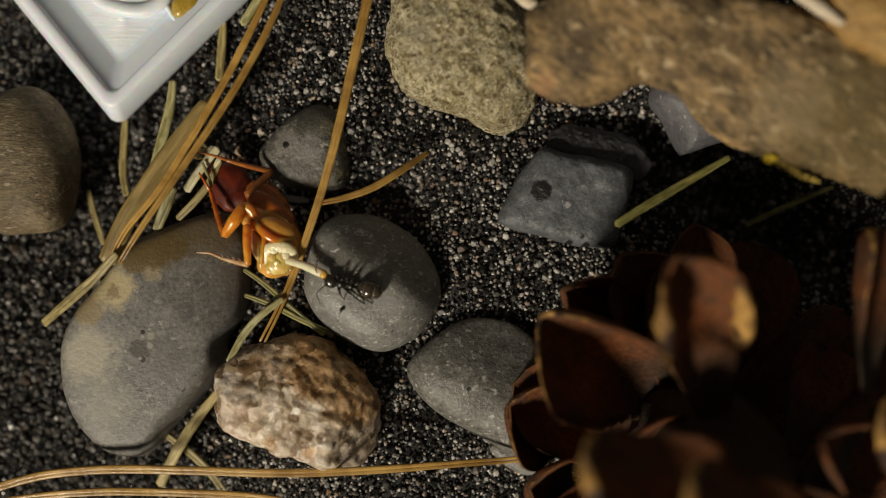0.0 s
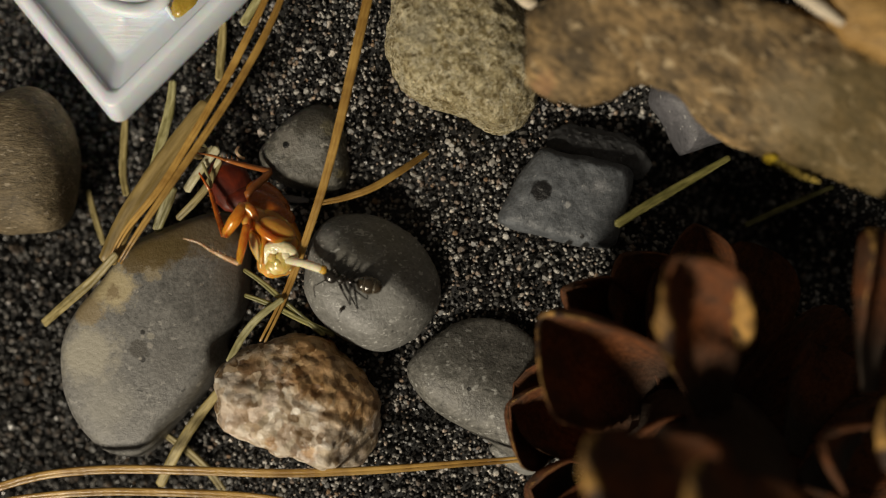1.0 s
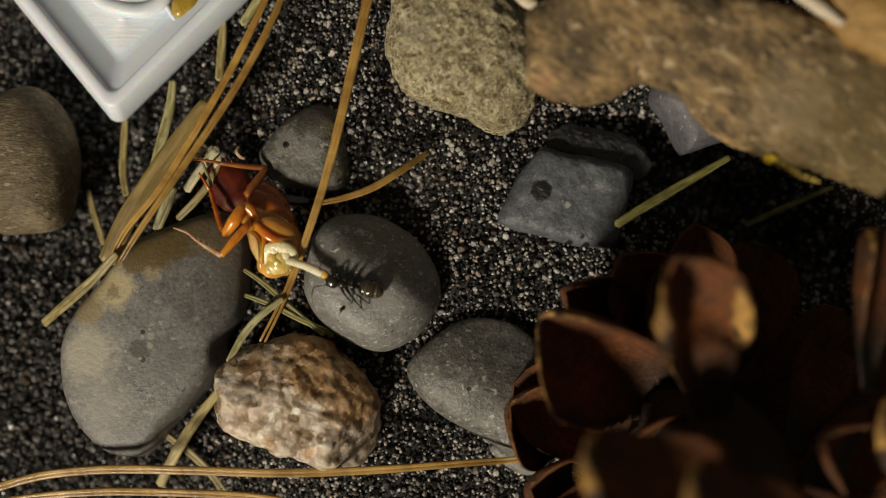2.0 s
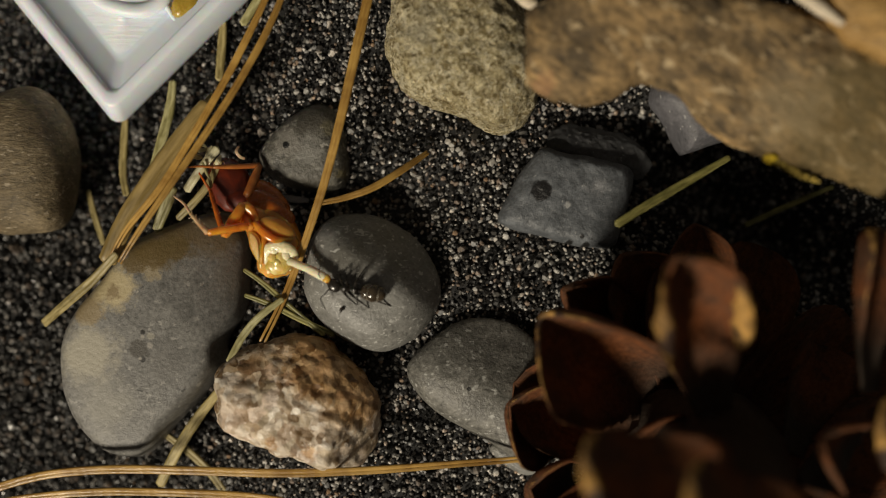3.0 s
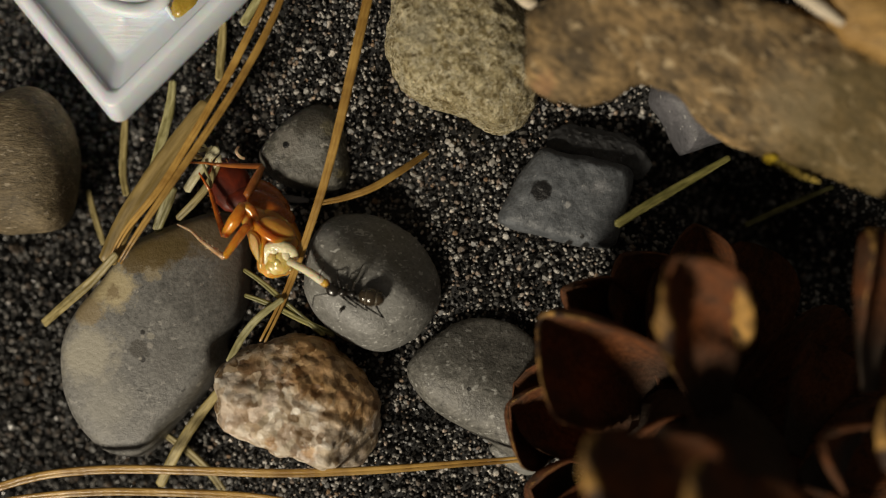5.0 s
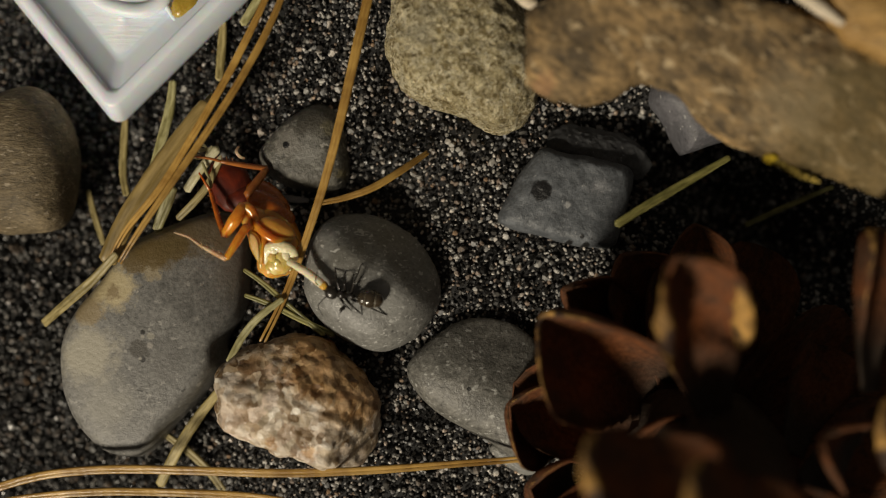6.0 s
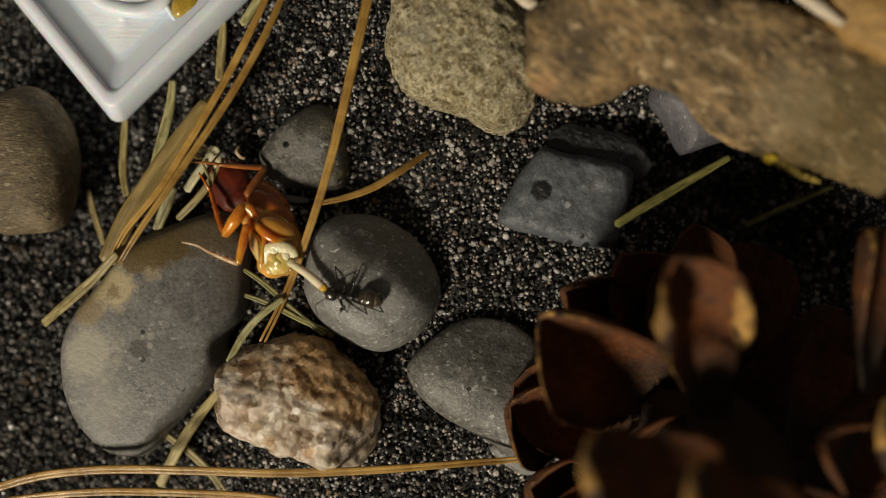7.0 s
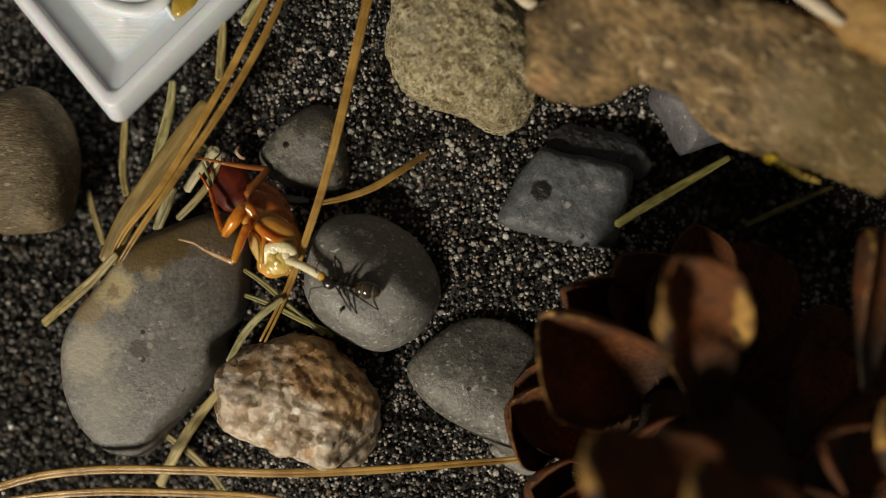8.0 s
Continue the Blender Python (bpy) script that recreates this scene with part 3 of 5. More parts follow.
def sand_grains():
    """Angular grains, two thirds of a millimetre across, strewn over the bed."""
    rng = np.random.default_rng(7)
    g = (1 + 5 ** 0.5) / 2
    ico = np.array([(-1, g, 0), (1, g, 0), (-1, -g, 0), (1, -g, 0), (0, -1, g), (0, 1, g), (0, -1, -g), (0, 1, -g), (g, 0, -1), (g, 0, 1), (-g, 0, -1), (-g, 0, 1)]) / 1.9
    tri = np.array([(0, 11, 5), (0, 5, 1), (0, 1, 7), (0, 7, 10), (0, 10, 11), (1, 5, 9), (5, 11, 4), (11, 10, 2), (10, 7, 6), (7, 1, 8),
                    (3, 9, 4), (3, 4, 2), (3, 2, 6), (3, 6, 8), (3, 8, 9), (4, 9, 5), (2, 4, 11), (6, 2, 10), (8, 6, 7), (9, 8, 1)])
    step = 0.45
    xs, ys = np.meshgrid(np.arange(-66, 66, step), np.arange(-39, 39, step))
    xs, ys = xs.ravel(), ys.ravel()
    n = len(xs)
    xs, ys = xs + rng.uniform(-0.3, 0.3, n), ys + rng.uniform(-0.3, 0.3, n)
    size = np.clip(rng.lognormal(np.log(0.275), 0.34, n), 0.13, 0.6)
    zs = np.array([ground(a, b) for a, b in zip(xs, ys)]) + rng.uniform(-0.3, 0.25, n)
    q = rng.normal(size=(n, 4))
    q /= np.linalg.norm(q, axis=1)[:, None]
    w, x, y, z = q.T
    rot = np.stack([np.stack([1 - 2 * (y * y + z * z), 2 * (x * y - w * z), 2 * (x * z + w * y)], -1),
                    np.stack([2 * (x * y + w * z), 1 - 2 * (x * x + z * z), 2 * (y * z - w * x)], -1),
                    np.stack([2 * (x * z - w * y), 2 * (y * z + w * x), 1 - 2 * (x * x + y * y)], -1)], 1)
    # West grains that take the darkened sand colour.
    dimmed = xs + 6 * np.sin(ys * 0.13) + rng.normal(0, 5, n) < -28
    size = np.where(dimmed, size * 1.3, size)
    pts = np.clip(ico[None] * rng.uniform(0.75, 1.3, (n, 12, 1)), -0.6, 0.6) * rng.uniform(0.6, 1.45, (n, 1, 3)) * size[:, None, None]
    pts = np.einsum("nij,nkj->nki", rot, pts) + np.stack([xs, ys, zs], -1)[:, None, :]
    faces = (tri[None] + 12 * np.arange(n)[:, None, None]).reshape(-1, 3)
    for pick, material, label in ((~dimmed, SAND, "loose black and grey quartz sand grains"), (dimmed, DARKSAND, "sand grains beside the tray, darkened in colour for the dimmer light")):
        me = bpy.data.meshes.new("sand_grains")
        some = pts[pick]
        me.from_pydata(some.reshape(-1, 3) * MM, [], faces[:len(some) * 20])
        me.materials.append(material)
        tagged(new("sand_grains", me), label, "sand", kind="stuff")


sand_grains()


# ---- stones ----
def stone(name, outline, low, thick, material, label, boxy=0.6, lean=(0, 0), amp=0.25, scale=0.12, seed=1.0, fine=0.0, category="pebble", ridge=None, facets=(), belt=0.42, ease=0.25):
    """A stone from its rounded plan outline, thickness and the squareness of its profile. A facet is a normal and a point of its plane, over the middle of the base."""
    n, up_rings, low_rings = 140, 46, 14
    rim = spline([(x, y, 0) for x, y in outline], n, closed=True)
    mid = sum(rim, Vector()) / n
    zm = low + thick * belt
    verts, faces = [], []
    levels = [-math.sin(math.pi / 2 * k / low_rings) for k in range(low_rings, 0, -1)] + [math.sin(math.pi / 2 * k / up_rings) for k in range(up_rings + 1)]
    rings = len(levels) - 1
    for i, sgn in enumerate(levels):
        if sgn < 0:
            s, c = sgn, (1 - sgn * sgn) ** (boxy / 2)
        else:
            c = math.cos(math.pi / 2 * (i - low_rings) / up_rings)
            s = math.sqrt(max(0.0, 1 - c ** (2 / boxy)))
        h = thick * (1 - belt if s > 0 else belt)
        for j in range(n):
            d = rim[j] - mid
            p = mid + d * c + Vector((lean[0] * max(0, s), lean[1] * max(0, s), 0))
            p.z = zm + s * h
            if ridge and s > 0:
                p.z -= s * ridge[3] * math.log1p(math.exp(((p.x - mid.x) * ridge[0] + (p.y - mid.y) * ridge[1] - ridge[2]) * 2.2)) / 2.2
            nrm = Vector((d.x, d.y, 0)).normalized() * c + Vector((0, 0, s))
            e = wobble(p, scale, amp, seed)
            p += nrm * e
            e = 0.0
            foot = Vector((mid.x, mid.y, low))
            for flat_n, flat_p in facets:
                fn = Vector(flat_n).normalized()
                over = fn.dot(p - foot - Vector(flat_p))
                soft = ease * math.log1p(math.exp(min(40, over / ease)))
                p -= fn * soft * 0.94
            if fine:
                e += wobble(p, 0.7, fine, seed + 5) - fine * 1.5 * (noise.voronoi(p * 0.45 + Vector((seed, 0, 0)))[0][0] - 0.5)
            verts.append(p + nrm * e)
    for i in range(rings):
        for j in range(n):
            k = (j + 1) % n
            faces.append((i * n + j, i * n + k, (i + 1) * n + k, (i + 1) * n + j))
    return thing(name, (verts, faces, None), material, label, category, group="stones on the sand", base=(mid.x, mid.y, low))


stone("pebble", [(-62.08, 14.78), (-59.14, 19.2), (-54.72, 21.18), (-51.6, 20.15), (-49.2, 16.62), (-48.3, 11.84), (-48.6, 6.69), (-50.3, 2.8), (-53.99, 2.13), (-59.14, 2.65), (-62.81, 8.16)], -9.4, 13.6, BROWNSTONE, "rounded brown-grey pebble with a banded grain on sand", 0.72, seed=2, belt=0.55)
big_pebble = stone("pebble", [(-49.3, -12.45), (-47.6, -8.18), (-43.4, -3.02), (-40.45, 0.81), (-34.19, 3.61), (-28.66, 5.08), (-25.5, 2.65), (-25.13, -2.87), (-25.93, -8.04), (-28.3, -11.72), (-28.81, -15.4), (-31.98, -19.67), (-35.66, -23.65), (-37.43, -25.93), (-39.93, -27.26), (-43.92, -26.24), (-47.6, -22.18), (-49.14, -17.61)], -9.2, 16.0, SLATE_STAINED, "large smooth grey pebble with an ochre crust", 0.34, seed=3, amp=0.16, belt=0.347, facets=(((-0.04, -0.06, 1), (0, 0, 13.0)), ((0.35, 0.15, 0.92), (7.5, 0, 12.6))), ease=0.9)
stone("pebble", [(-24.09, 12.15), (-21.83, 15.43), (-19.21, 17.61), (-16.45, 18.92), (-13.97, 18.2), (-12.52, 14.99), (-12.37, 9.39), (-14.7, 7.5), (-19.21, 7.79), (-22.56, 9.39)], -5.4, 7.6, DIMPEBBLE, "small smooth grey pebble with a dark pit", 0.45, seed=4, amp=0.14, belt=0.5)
ant_pebble = stone("pebble", [(-17.65, -4.2), (-17.01, 0.64), (-14.88, 3.56), (-11.67, 4.48), (-7.26, 3.77), (-2.99, 0.93), (-0.57, -3.35), (-0.5, -7.05), (-2.78, -10.61), (-6.55, -12.81), (-9.54, -12.88), (-13.24, -11.17), (-15.94, -8.68), (-17.3, -6.33)], -1.5, 8.9, SLATE, "smooth grey pebble that carries an ant", 0.56, seed=5, amp=0.15, belt=0.3, ridge=(0.62, 0.78, 1.8, 0.7))
stone("rock", [(-7.27, 24.77), (-6.78, 27.95), (-5.58, 31.97), (-0.28, 34.3), (6.78, 33.6), (10.87, 27.24), (11.93, 21.95), (11.72, 18.28), (9.74, 15.46), (6.78, 14.33), (2.19, 16.45), (-2.96, 18.28), (-5.79, 20.89)], -1.2, 12, OLIVESTONE, "rough olive-tan sandstone rock beside a wood branch", 0.5, seed=6, amp=0.4, scale=0.2, fine=0.3, category="rock")
stone("rock", [(-28.23, -15.32), (-24.84, -12.63), (-20.04, -11.08), (-14.75, -11.22), (-12.85, -13.13), (-9.6, -16.6), (-8.0, -19.34), (-7.7, -24.3), (-9.4, -27.4), (-14.4, -27.5), (-19.48, -25.76), (-27.1, -22.3), (-28.09, -18.63)], -2.2, 12, GRANITE, "rough pinkish-white granite rock with brown crystals", 0.42, seed=7, amp=0.45, scale=0.25, fine=0.26, category="rock",
      facets=(((-0.04, -0.1, 0.97), (1.4, 1.4, 11.2)), ((0.42, 0.2, 0.88), (1.4, 1.4, 11.4)), ((-0.1, 0.5, 0.86), (0.5, 1.8, 11.3)), ((0.8, -0.3, 0.55), (6.5, -2.5, 8.2))))
stone("pebble", [(7.18, 4.38), (9.76, 9.26), (12.63, 12.85), (15.5, 12.27), (19.81, 11.55), (24.26, 10.12), (23.97, 6.53), (22.68, 2.22), (21.6, 0.22), (17.66, 0.36), (11.2, 1.87), (7.82, 3.01)], -1.8, 5.8, BLUESTONE, "angular blue-grey slate pebble with a dark spot", 0.3, seed=8, amp=0.2, fine=0.1,
      facets=(((-0.05, -0.6, 0.8), (0, -4.3, 5.6)), ((0.8, 0.05, 0.6), (6.6, 0, 5.6)), ((-0.6, 0.35, 0.7), (-5.4, 2.0, 5.6)), ((0.03, -0.06, 1), (0, 0, 5.4))))
stone("pebble", [(12.88, 12.95), (14.55, 15.63), (18.89, 15.85), (24.31, 14.18), (27.57, 10.93), (25.76, 8.76), (19.97, 10.2), (15.63, 10.93)], -1.8, 3.1, CHIPSTONE, "low dark slate ledge against a slate pebble", 0.42, seed=12, amp=0.6, scale=0.3, fine=0.22,
      facets=(((0.15, 0.6, 0.78), (0, 0.6, 3.2)), ((0.5, -0.3, 0.8), (3.5, -0.3, 2.8))))
stone("pebble", [(-4.52, -15), (-1.72, -11.77), (1.87, -9.33), (5.6, -8.76), (9.76, -10.19), (12.99, -13.56), (14.43, -18.59), (14.43, -24.33), (12.27, -26.84), (10.12, -27.06), (5.45, -24.33), (0.07, -21.32), (-3.3, -18.23)], -1.6, 7.4, SLATE_PITTED, "smooth grey pebble partly beneath a pine cone", 0.65, seed=9, amp=0.15, ridge=(0.5, 0.86, 0.6, 0.45))
stone("pebble", [(5.91, -25.46), (8.46, -24.37), (12.11, -25.46), (12.84, -28.38), (10.65, -29.26), (7.73, -27.8)], -1.2, 2.6, SLATE, "small pale grey pebble on sand", 0.6, seed=10, amp=0.1)
stone("pebble", [(26.17, 18.83), (27.71, 16.52), (29.9, 12.3), (30.8, 12.0), (33.4, 12.9), (37.5, 14.6), (38.21, 18.27), (31.21, 22.47), (27.36, 21.77)], -1.2, 9.0, PALECHIP, "flat blue-grey slate chip beneath a wood branch", 0.4, seed=11, amp=0.2)


# ---- plastic tray ----
def tray():
    """A square white dish: rim, sloping walls and a sunk floor."""
    corner = Vector((-42.61, 15.9, -1.7))
    e1, e2 = Vector((-0.632, 0.775, 0)), Vector((0.712, 0.702, 0))
    ob = thing("plastic_tray", None, None, "white plastic square tray corner with a raised rim", "tray", base=(corner.x, corner.y, -4.0))
    size = 46.0
    rows = [(2.4, -6.4), (0.1, -2.5), (0.0, -1.7), (1.05, 0.9), (1.3, 1.1), (2.2, 1.15), (2.5, 0.95), (2.7, 0.6), (5.3, -1.1), (5.7, -1.28), (6.1, -1.25), (7.2, -1.05), (14, 0.35)]
    n = 10
    verts, faces = [], []
    for inset, z in rows:
        r = max(0.5, 1.1 - inset * 0.1) + 0.6
        lo, hi = inset, size - inset
        for cx, cy, a0 in ((lo + r, lo + r, 180), (hi - r, lo + r, 270), (hi - r, hi - r, 0), (lo + r, hi - r, 90)):
            for k in range(n):
                a = radians(a0 + 90 * k / (n - 1))
                q = corner + e1 * (cx + r * math.cos(a)) + e2 * (cy + r * math.sin(a))
                verts.append((q.x, q.y, z))
    m = 4 * n
    for i in range(len(rows) - 1):
        for j in range(m):
            k = (j + 1) % m
            faces.append((i * m + j, (i + 1) * m + j, (i + 1) * m + k, i * m + k))
    faces.append(tuple(range((len(rows) - 1) * m, len(rows) * m)))
    faces.append(tuple(reversed(range(m))))
    cut = 7 * m
    flat_floor = 10 * m
    part("rim", (verts[:cut + m], [f for f in faces if max(f) < cut + m], None), PLASTIC, ob)
    part("dish", (verts[cut:flat_floor + m], [tuple(i - cut for i in f) for f in faces if min(f) >= cut and max(f) < flat_floor + m], None), PLASTIC, ob)
    part("dish_floor", (verts[flat_floor:], [tuple(i - flat_floor for i in f) for f in faces if min(f) >= flat_floor], None), RIBBED, ob, "finely ribbed dish floor")
    part("divider", tube([(-46.5, 36, -0.6), (-45.7, 33.8, -0.6), (-43.9, 32.0, -0.6), (-41.7, 31.2, -0.6), (-39.5, 30.9, -0.6), (-37.6, 31.4, -0.6), (-36.2, 32.6, -0.6), (-35.4, 36, -0.6)], [0.95, 0.95], 16, 0.75, 60), PLASTIC, ob, "low rounded divider ridge")
    part("divider", tube([(-36.6, 32.9, -0.6), (-35.5, 30.9, -0.8), (-34.3, 29.4, -0.6), (-33.4, 29.9, -0.4)], [0.35, 0.35, 0.3], 12, 0.9, 24), PLASTIC, ob, "thin divider ridge")
    f = Vector((-33.43, 31.89, -0.6))
    thing("dried_food", blob(f, (2.2, 1.5, 0.9), (0, 0, 50), amp=0.25, seed=4), FOOD, "brownish yellow dried food drop in the tray", "food", base=f)


tray()


# ---- wood ----
def gnarled(line, radii, seed, rough=0.06, sides=48, flat=0.9, count=90, lid=None, droop=0.0):
    """A limb of wood with furrows that run along it; lid is the height of its worn, flattened top; droop lowers its side that faces the middle."""
    pts = [Vector(p) for p in line]
    verts, faces, _ = tube(pts, radii, sides, flat, count)
    axis = (pts[-1] - pts[0]).normalized()
    out = []
    for v in verts:
        if lid:
            v.z -= 0.9 * 0.5 * math.log1p(math.exp((v.z - lid) / 0.5))
        if droop:
            off = (v - pts[0]).cross(axis).z
            z = v.z - droop * off
            v = Vector((v.x * (EYE - z) / (EYE - v.z), v.y * (EYE - z) / (EYE - v.z), z))
        rel = v - pts[0]
        off = rel - axis * rel.dot(axis)
        q = v - axis * v.dot(axis) * 0.72
        out.append(v + off * (wobble(q, 0.18, rough * 2, seed) + wobble(q, 0.7, rough, seed + 3) + wobble(v, 1.1, rough * 0.6, seed + 6)))
    return out, faces, None


log = thing("branch", None, None, "weathered brown wood branch lying over stones", "branch", base=(33.53, 20.69, 9))
part("wood", gnarled([(12.7, 24.2, 17.5), (13.9, 23.6, 17.5), (16.0, 23.3, 17.5), (18.3, 24.3, 17.5), (20.8, 24.9, 17.5), (23.53, 24.0, 17.5), (25.4, 23.4, 17.5), (29.16, 22.1, 17.5), (32.91, 20.2, 17.5), (36.04, 18.7, 17.5), (40.42, 17.0, 17.5), (43.55, 16.3, 17.5), (49.06, 14.9, 17.5), (58.57, 11.8, 17.5), (66, 9.5, 17.5)],
                     [6.9, 7.2, 6.8, 6.8, 5.7, 5.8, 7.0, 8.0, 8.4, 8.5, 8.6, 8.6, 8.6, 8.8, 8.9, 9.1, 9.2, 9.2, 9.2], 3, 0.05, 96, 0.6, 220, 20.0, 0.2), BARK, log)
for k, q in enumerate([(36.0, 10.1, 18.2), (37.2, 9.4, 18.0), (38.5, 8.7, 17.8), (39.7, 8.1, 17.6), (40.9, 7.7, 17.6)]):
    part("lichen", blob((q[0] * 1.015, q[1] * 1.015, q[2] - 1.6), ((0.75, 0.9, 1.0, 0.9, 0.7)[k], (0.7, 0.35, 0.4, 0.35, 0.3)[k], (1.7, 1.2, 1.2, 1.1, 1.0)[k]), (0, 0, -28), 12, 16, amp=0.5, seed=k), LICHEN if k == 0 else LICHENDULL, log, "yellow lichen tuft" if k == 0 else "dull yellow lichen crust")
thing("split_stick", gnarled([(40.76, 32.43, 19), (44.81, 26.97, 21), (49.65, 23.77, 21), (60.82, 19.91, 20)], [3.4, 4.4, 4.6, 4.6], 8, 0.08, 28, 0.8, 50), SPLITWOOD, "golden split stick behind the branch", "stick", base=(45.85, 27.6, 15))
thing("stripped_twig", gnarled([(36.41, 28.08, 22), (38.89, 25.79, 23), (41.55, 23.42, 24)], [0.6, 0.75, 0.75, 0.35], 9, 0.08, 16, 0.9, 24), CREAMWOOD, "cream-white stripped twig end beside the branch", "twig", base=(39.97, 27.4, 17))
thing("stripped_twig", gnarled([(7.82, 30.44, 14), (9.44, 28.5, 14), (10.6, 27.86, 14)], [0.7, 0.8, 0.6], 10, 0.08, 14, 0.9, 16), CREAMWOOD, "small cream-white twig tip on the rock", "twig", base=(9.61, 29.03, 12))


# ---- pine cone ----
def cone_scale(length, width, cup, curl, seed, edge_sizes, blunt=0.68):
    """One woody scale along +x, spoon-shaped, thick at its tip; its tan rim is a mesh of its own."""
    nu, nv = 16, 12
    top, under = [], []

    def at(u, v):
        w = width / 2 * (0.42 + 0.58 * math.sin(min(1, u / 0.68) * math.pi / 2) ** 2) if u < blunt else width / 2 * math.sqrt(max(0, 1 - ((u - blunt) / (1 - blunt)) ** 3.2))
        x = u * length
        return Vector((x, v * w, cup * abs(v) ** 2.4 * (0.3 + 0.7 * u) * (2 * w / width) ** 1.3 + curl * u * u * length + wobble((x, v * w, 0), 0.25, 0.35, seed)))

    for i in range(nu + 1):
        u = 1 - (1 - i / nu) ** 1.5
        for j in range(nv + 1):
            v = -1 + 2 * j / nv
            p = at(u, v)
            t = (0.6 + 0.4 * u) * (1 - 0.35 * abs(v) ** 3)
            top.append(p)
            under.append(p - Vector((0, 0, t)))
    n = nv + 1
    faces = []
    for i in range(nu):
        for j in range(nv):
            a, b, c, d = i * n + j, (i + 1) * n + j, (i + 1) * n + j + 1, i * n + j + 1
            faces.append((a, b, c, d))
            o = len(top)
            faces.append((o + d, o + c, o + b, o + a))
    o = len(top)
    edge = [i * n for i in range(nu + 1)] + [nu * n + j for j in range(1, n)] + [i * n + nv for i in range(nu - 1, -1, -1)]
    for a, b in zip(edge, edge[1:]):
        faces.append((a, o + a, o + b, b))
    body = (top + under, faces, None)
    line = [at(u, -1) for u in (0.45, 0.6, 0.75, 0.88, 0.96, 0.99)] + [at(1, 0)] + [at(u, 1) for u in (0.99, 0.96, 0.88, 0.75, 0.6, 0.45)]
    rim = tube([p - Vector((0, 0, 0.35 + 0.3 * max(edge_sizes) ** 4)) for p in line], edge_sizes, 10, 1.3, 60, rough=0.4, seed=seed)
    return body, rim


def pine_cone():
    foot = Vector((31.46, -26.06, 24))
    foot.z = -1.0
    cone = thing("pine_cone", None, None, "open dark brown pine cone with tan-edged scales", "pine cone", base=foot)
    part("core", tube([foot + Vector((0, 0, z)) for z in (0.5, 8, 18, 28, 34)], [8.5, 9.5, 8.0, 5.0, 2.0], 24, 1.0, 20, rough=0.12), SCALE, cone)
    shapes = []
    t = 0.03
    for k, (w, cup, curl, blunt, sizes) in enumerate(((10.4, 5.5, 0.12, 0.82, [0.4, 1.0, 1.2, 0.9, 0.5, 0.2, 0.1, t, t, 0.1, 0.3, 0.8, 1.0, 0.7, 0.2, t]),
                                                      (12.0, 10.5, 0.06, 0.84, [0.01, 0.01, 0.01, 0.02, 0.05, 0.16, 0.24, 0.24, 0.2, 0.08, 0.01, 0.01, 0.01, 0.01]),
                                                      (12.0, 5.0, 0.06, 0.68, None),
                                                      (13.0, 3.6, 0.10, 0.68, [t, t, t, t, t, t, t, t, t, 0.25, 0.55, 0.7, 0.7, 0.5]),
                                                      (11.0, 3.6, 0.10, 0.72, [t, t, t, 0.1, 0.2, 0.3, 0.3, 0.3, 0.3, 0.2, 0.1, t, t]),
                                                      (12.0, 5.5, 0.10, 0.74, [t, t, t, t, t, 0.04, 0.06, 0.07, 0.09, 0.1, 0.07, t, t]))):
        body, rim = cone_scale(20.0, w, cup, curl, k + 1.0, sizes or [0.1, 0.1], blunt)
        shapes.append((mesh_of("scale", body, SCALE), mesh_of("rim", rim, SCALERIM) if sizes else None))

    def put(tip, root, shape, roll, slim=1.0):
        tip, root = Vector(tip) - foot, Vector(root) - foot if isinstance(root, tuple) else Vector((0, 0, root))
        d = tip - root
        x = d.normalized()
        y = Vector((0, 0, 1)).cross(x).normalized()
        m = Matrix((x, y, x.cross(y))).transposed().to_4x4() @ pose(0, 0, 0, roll)
        s = d.length / 20.0
        ob = new("scale", shapes[shape][0])
        ob.parent = cone
        ob.matrix_local = Matrix.Translation(root * MM) @ m @ Matrix.Diagonal((s, slim, 1, 1))
        if shapes[shape][1]:
            r = new("rim", shapes[shape][1])
            r.parent = ob
            tagged(r, "tan scale edge")

    named = (((23.0, -0.2, 25), (31.4, -20.5, 14), 0, 6, 0.86), ((10.9, -7.2, 15.5), (32, -20.0, 1), 1, -16, 1.06), ((7.1, -18.6, 7), (18, -24.5, -1), 5, 4, 0.95),
             ((19.2, -19.6, 29), (20.6, -30, 40), 3, 16, 1.1), ((26.9, -22.4, 32), (25.8, -33, 44), 3, 16, 0.95), ((18.5, -24.5, 24), (30, -26, 20), 2, 0, 0.8), ((19, -28, 30), (31, -27, 26), 2, 0, 0.8), ((20.5, -22.5, 14), (30, -25, 8), 2, 0, 0.9), ((45.2, 1.8, 18), (46, -15.5, 20), 4, 36, 0.7), ((49.5, -16.41, 22), (48.5, -29.43, 30), 3, 12, 1.0), ((39.0, -19.5, 23), (46.0, -23.0, 16), 2, 0, 0.7),
             ((31.0, 3.3, 5.5), (34, -12, -1), 2, -10, 0.7), ((21.6, -0.5, 6.5), (29.6, -12.6, -1), 2, 0, 0.9), ((14.0, -4.8, 8.5), (25, -10, -1), 2, 0, 0.7), ((9.0, -28.3, 9), (16, -31, 2), 5, 10, 0.85),
             ((44.86, -11.83, 5), (40.18, -23.42, 13), 2, 20, 0.7), ((48.45, -19.35, 12), (39.59, -26.09, 18), 2, 20, 0.8))
    for row in named:
        put(*row)
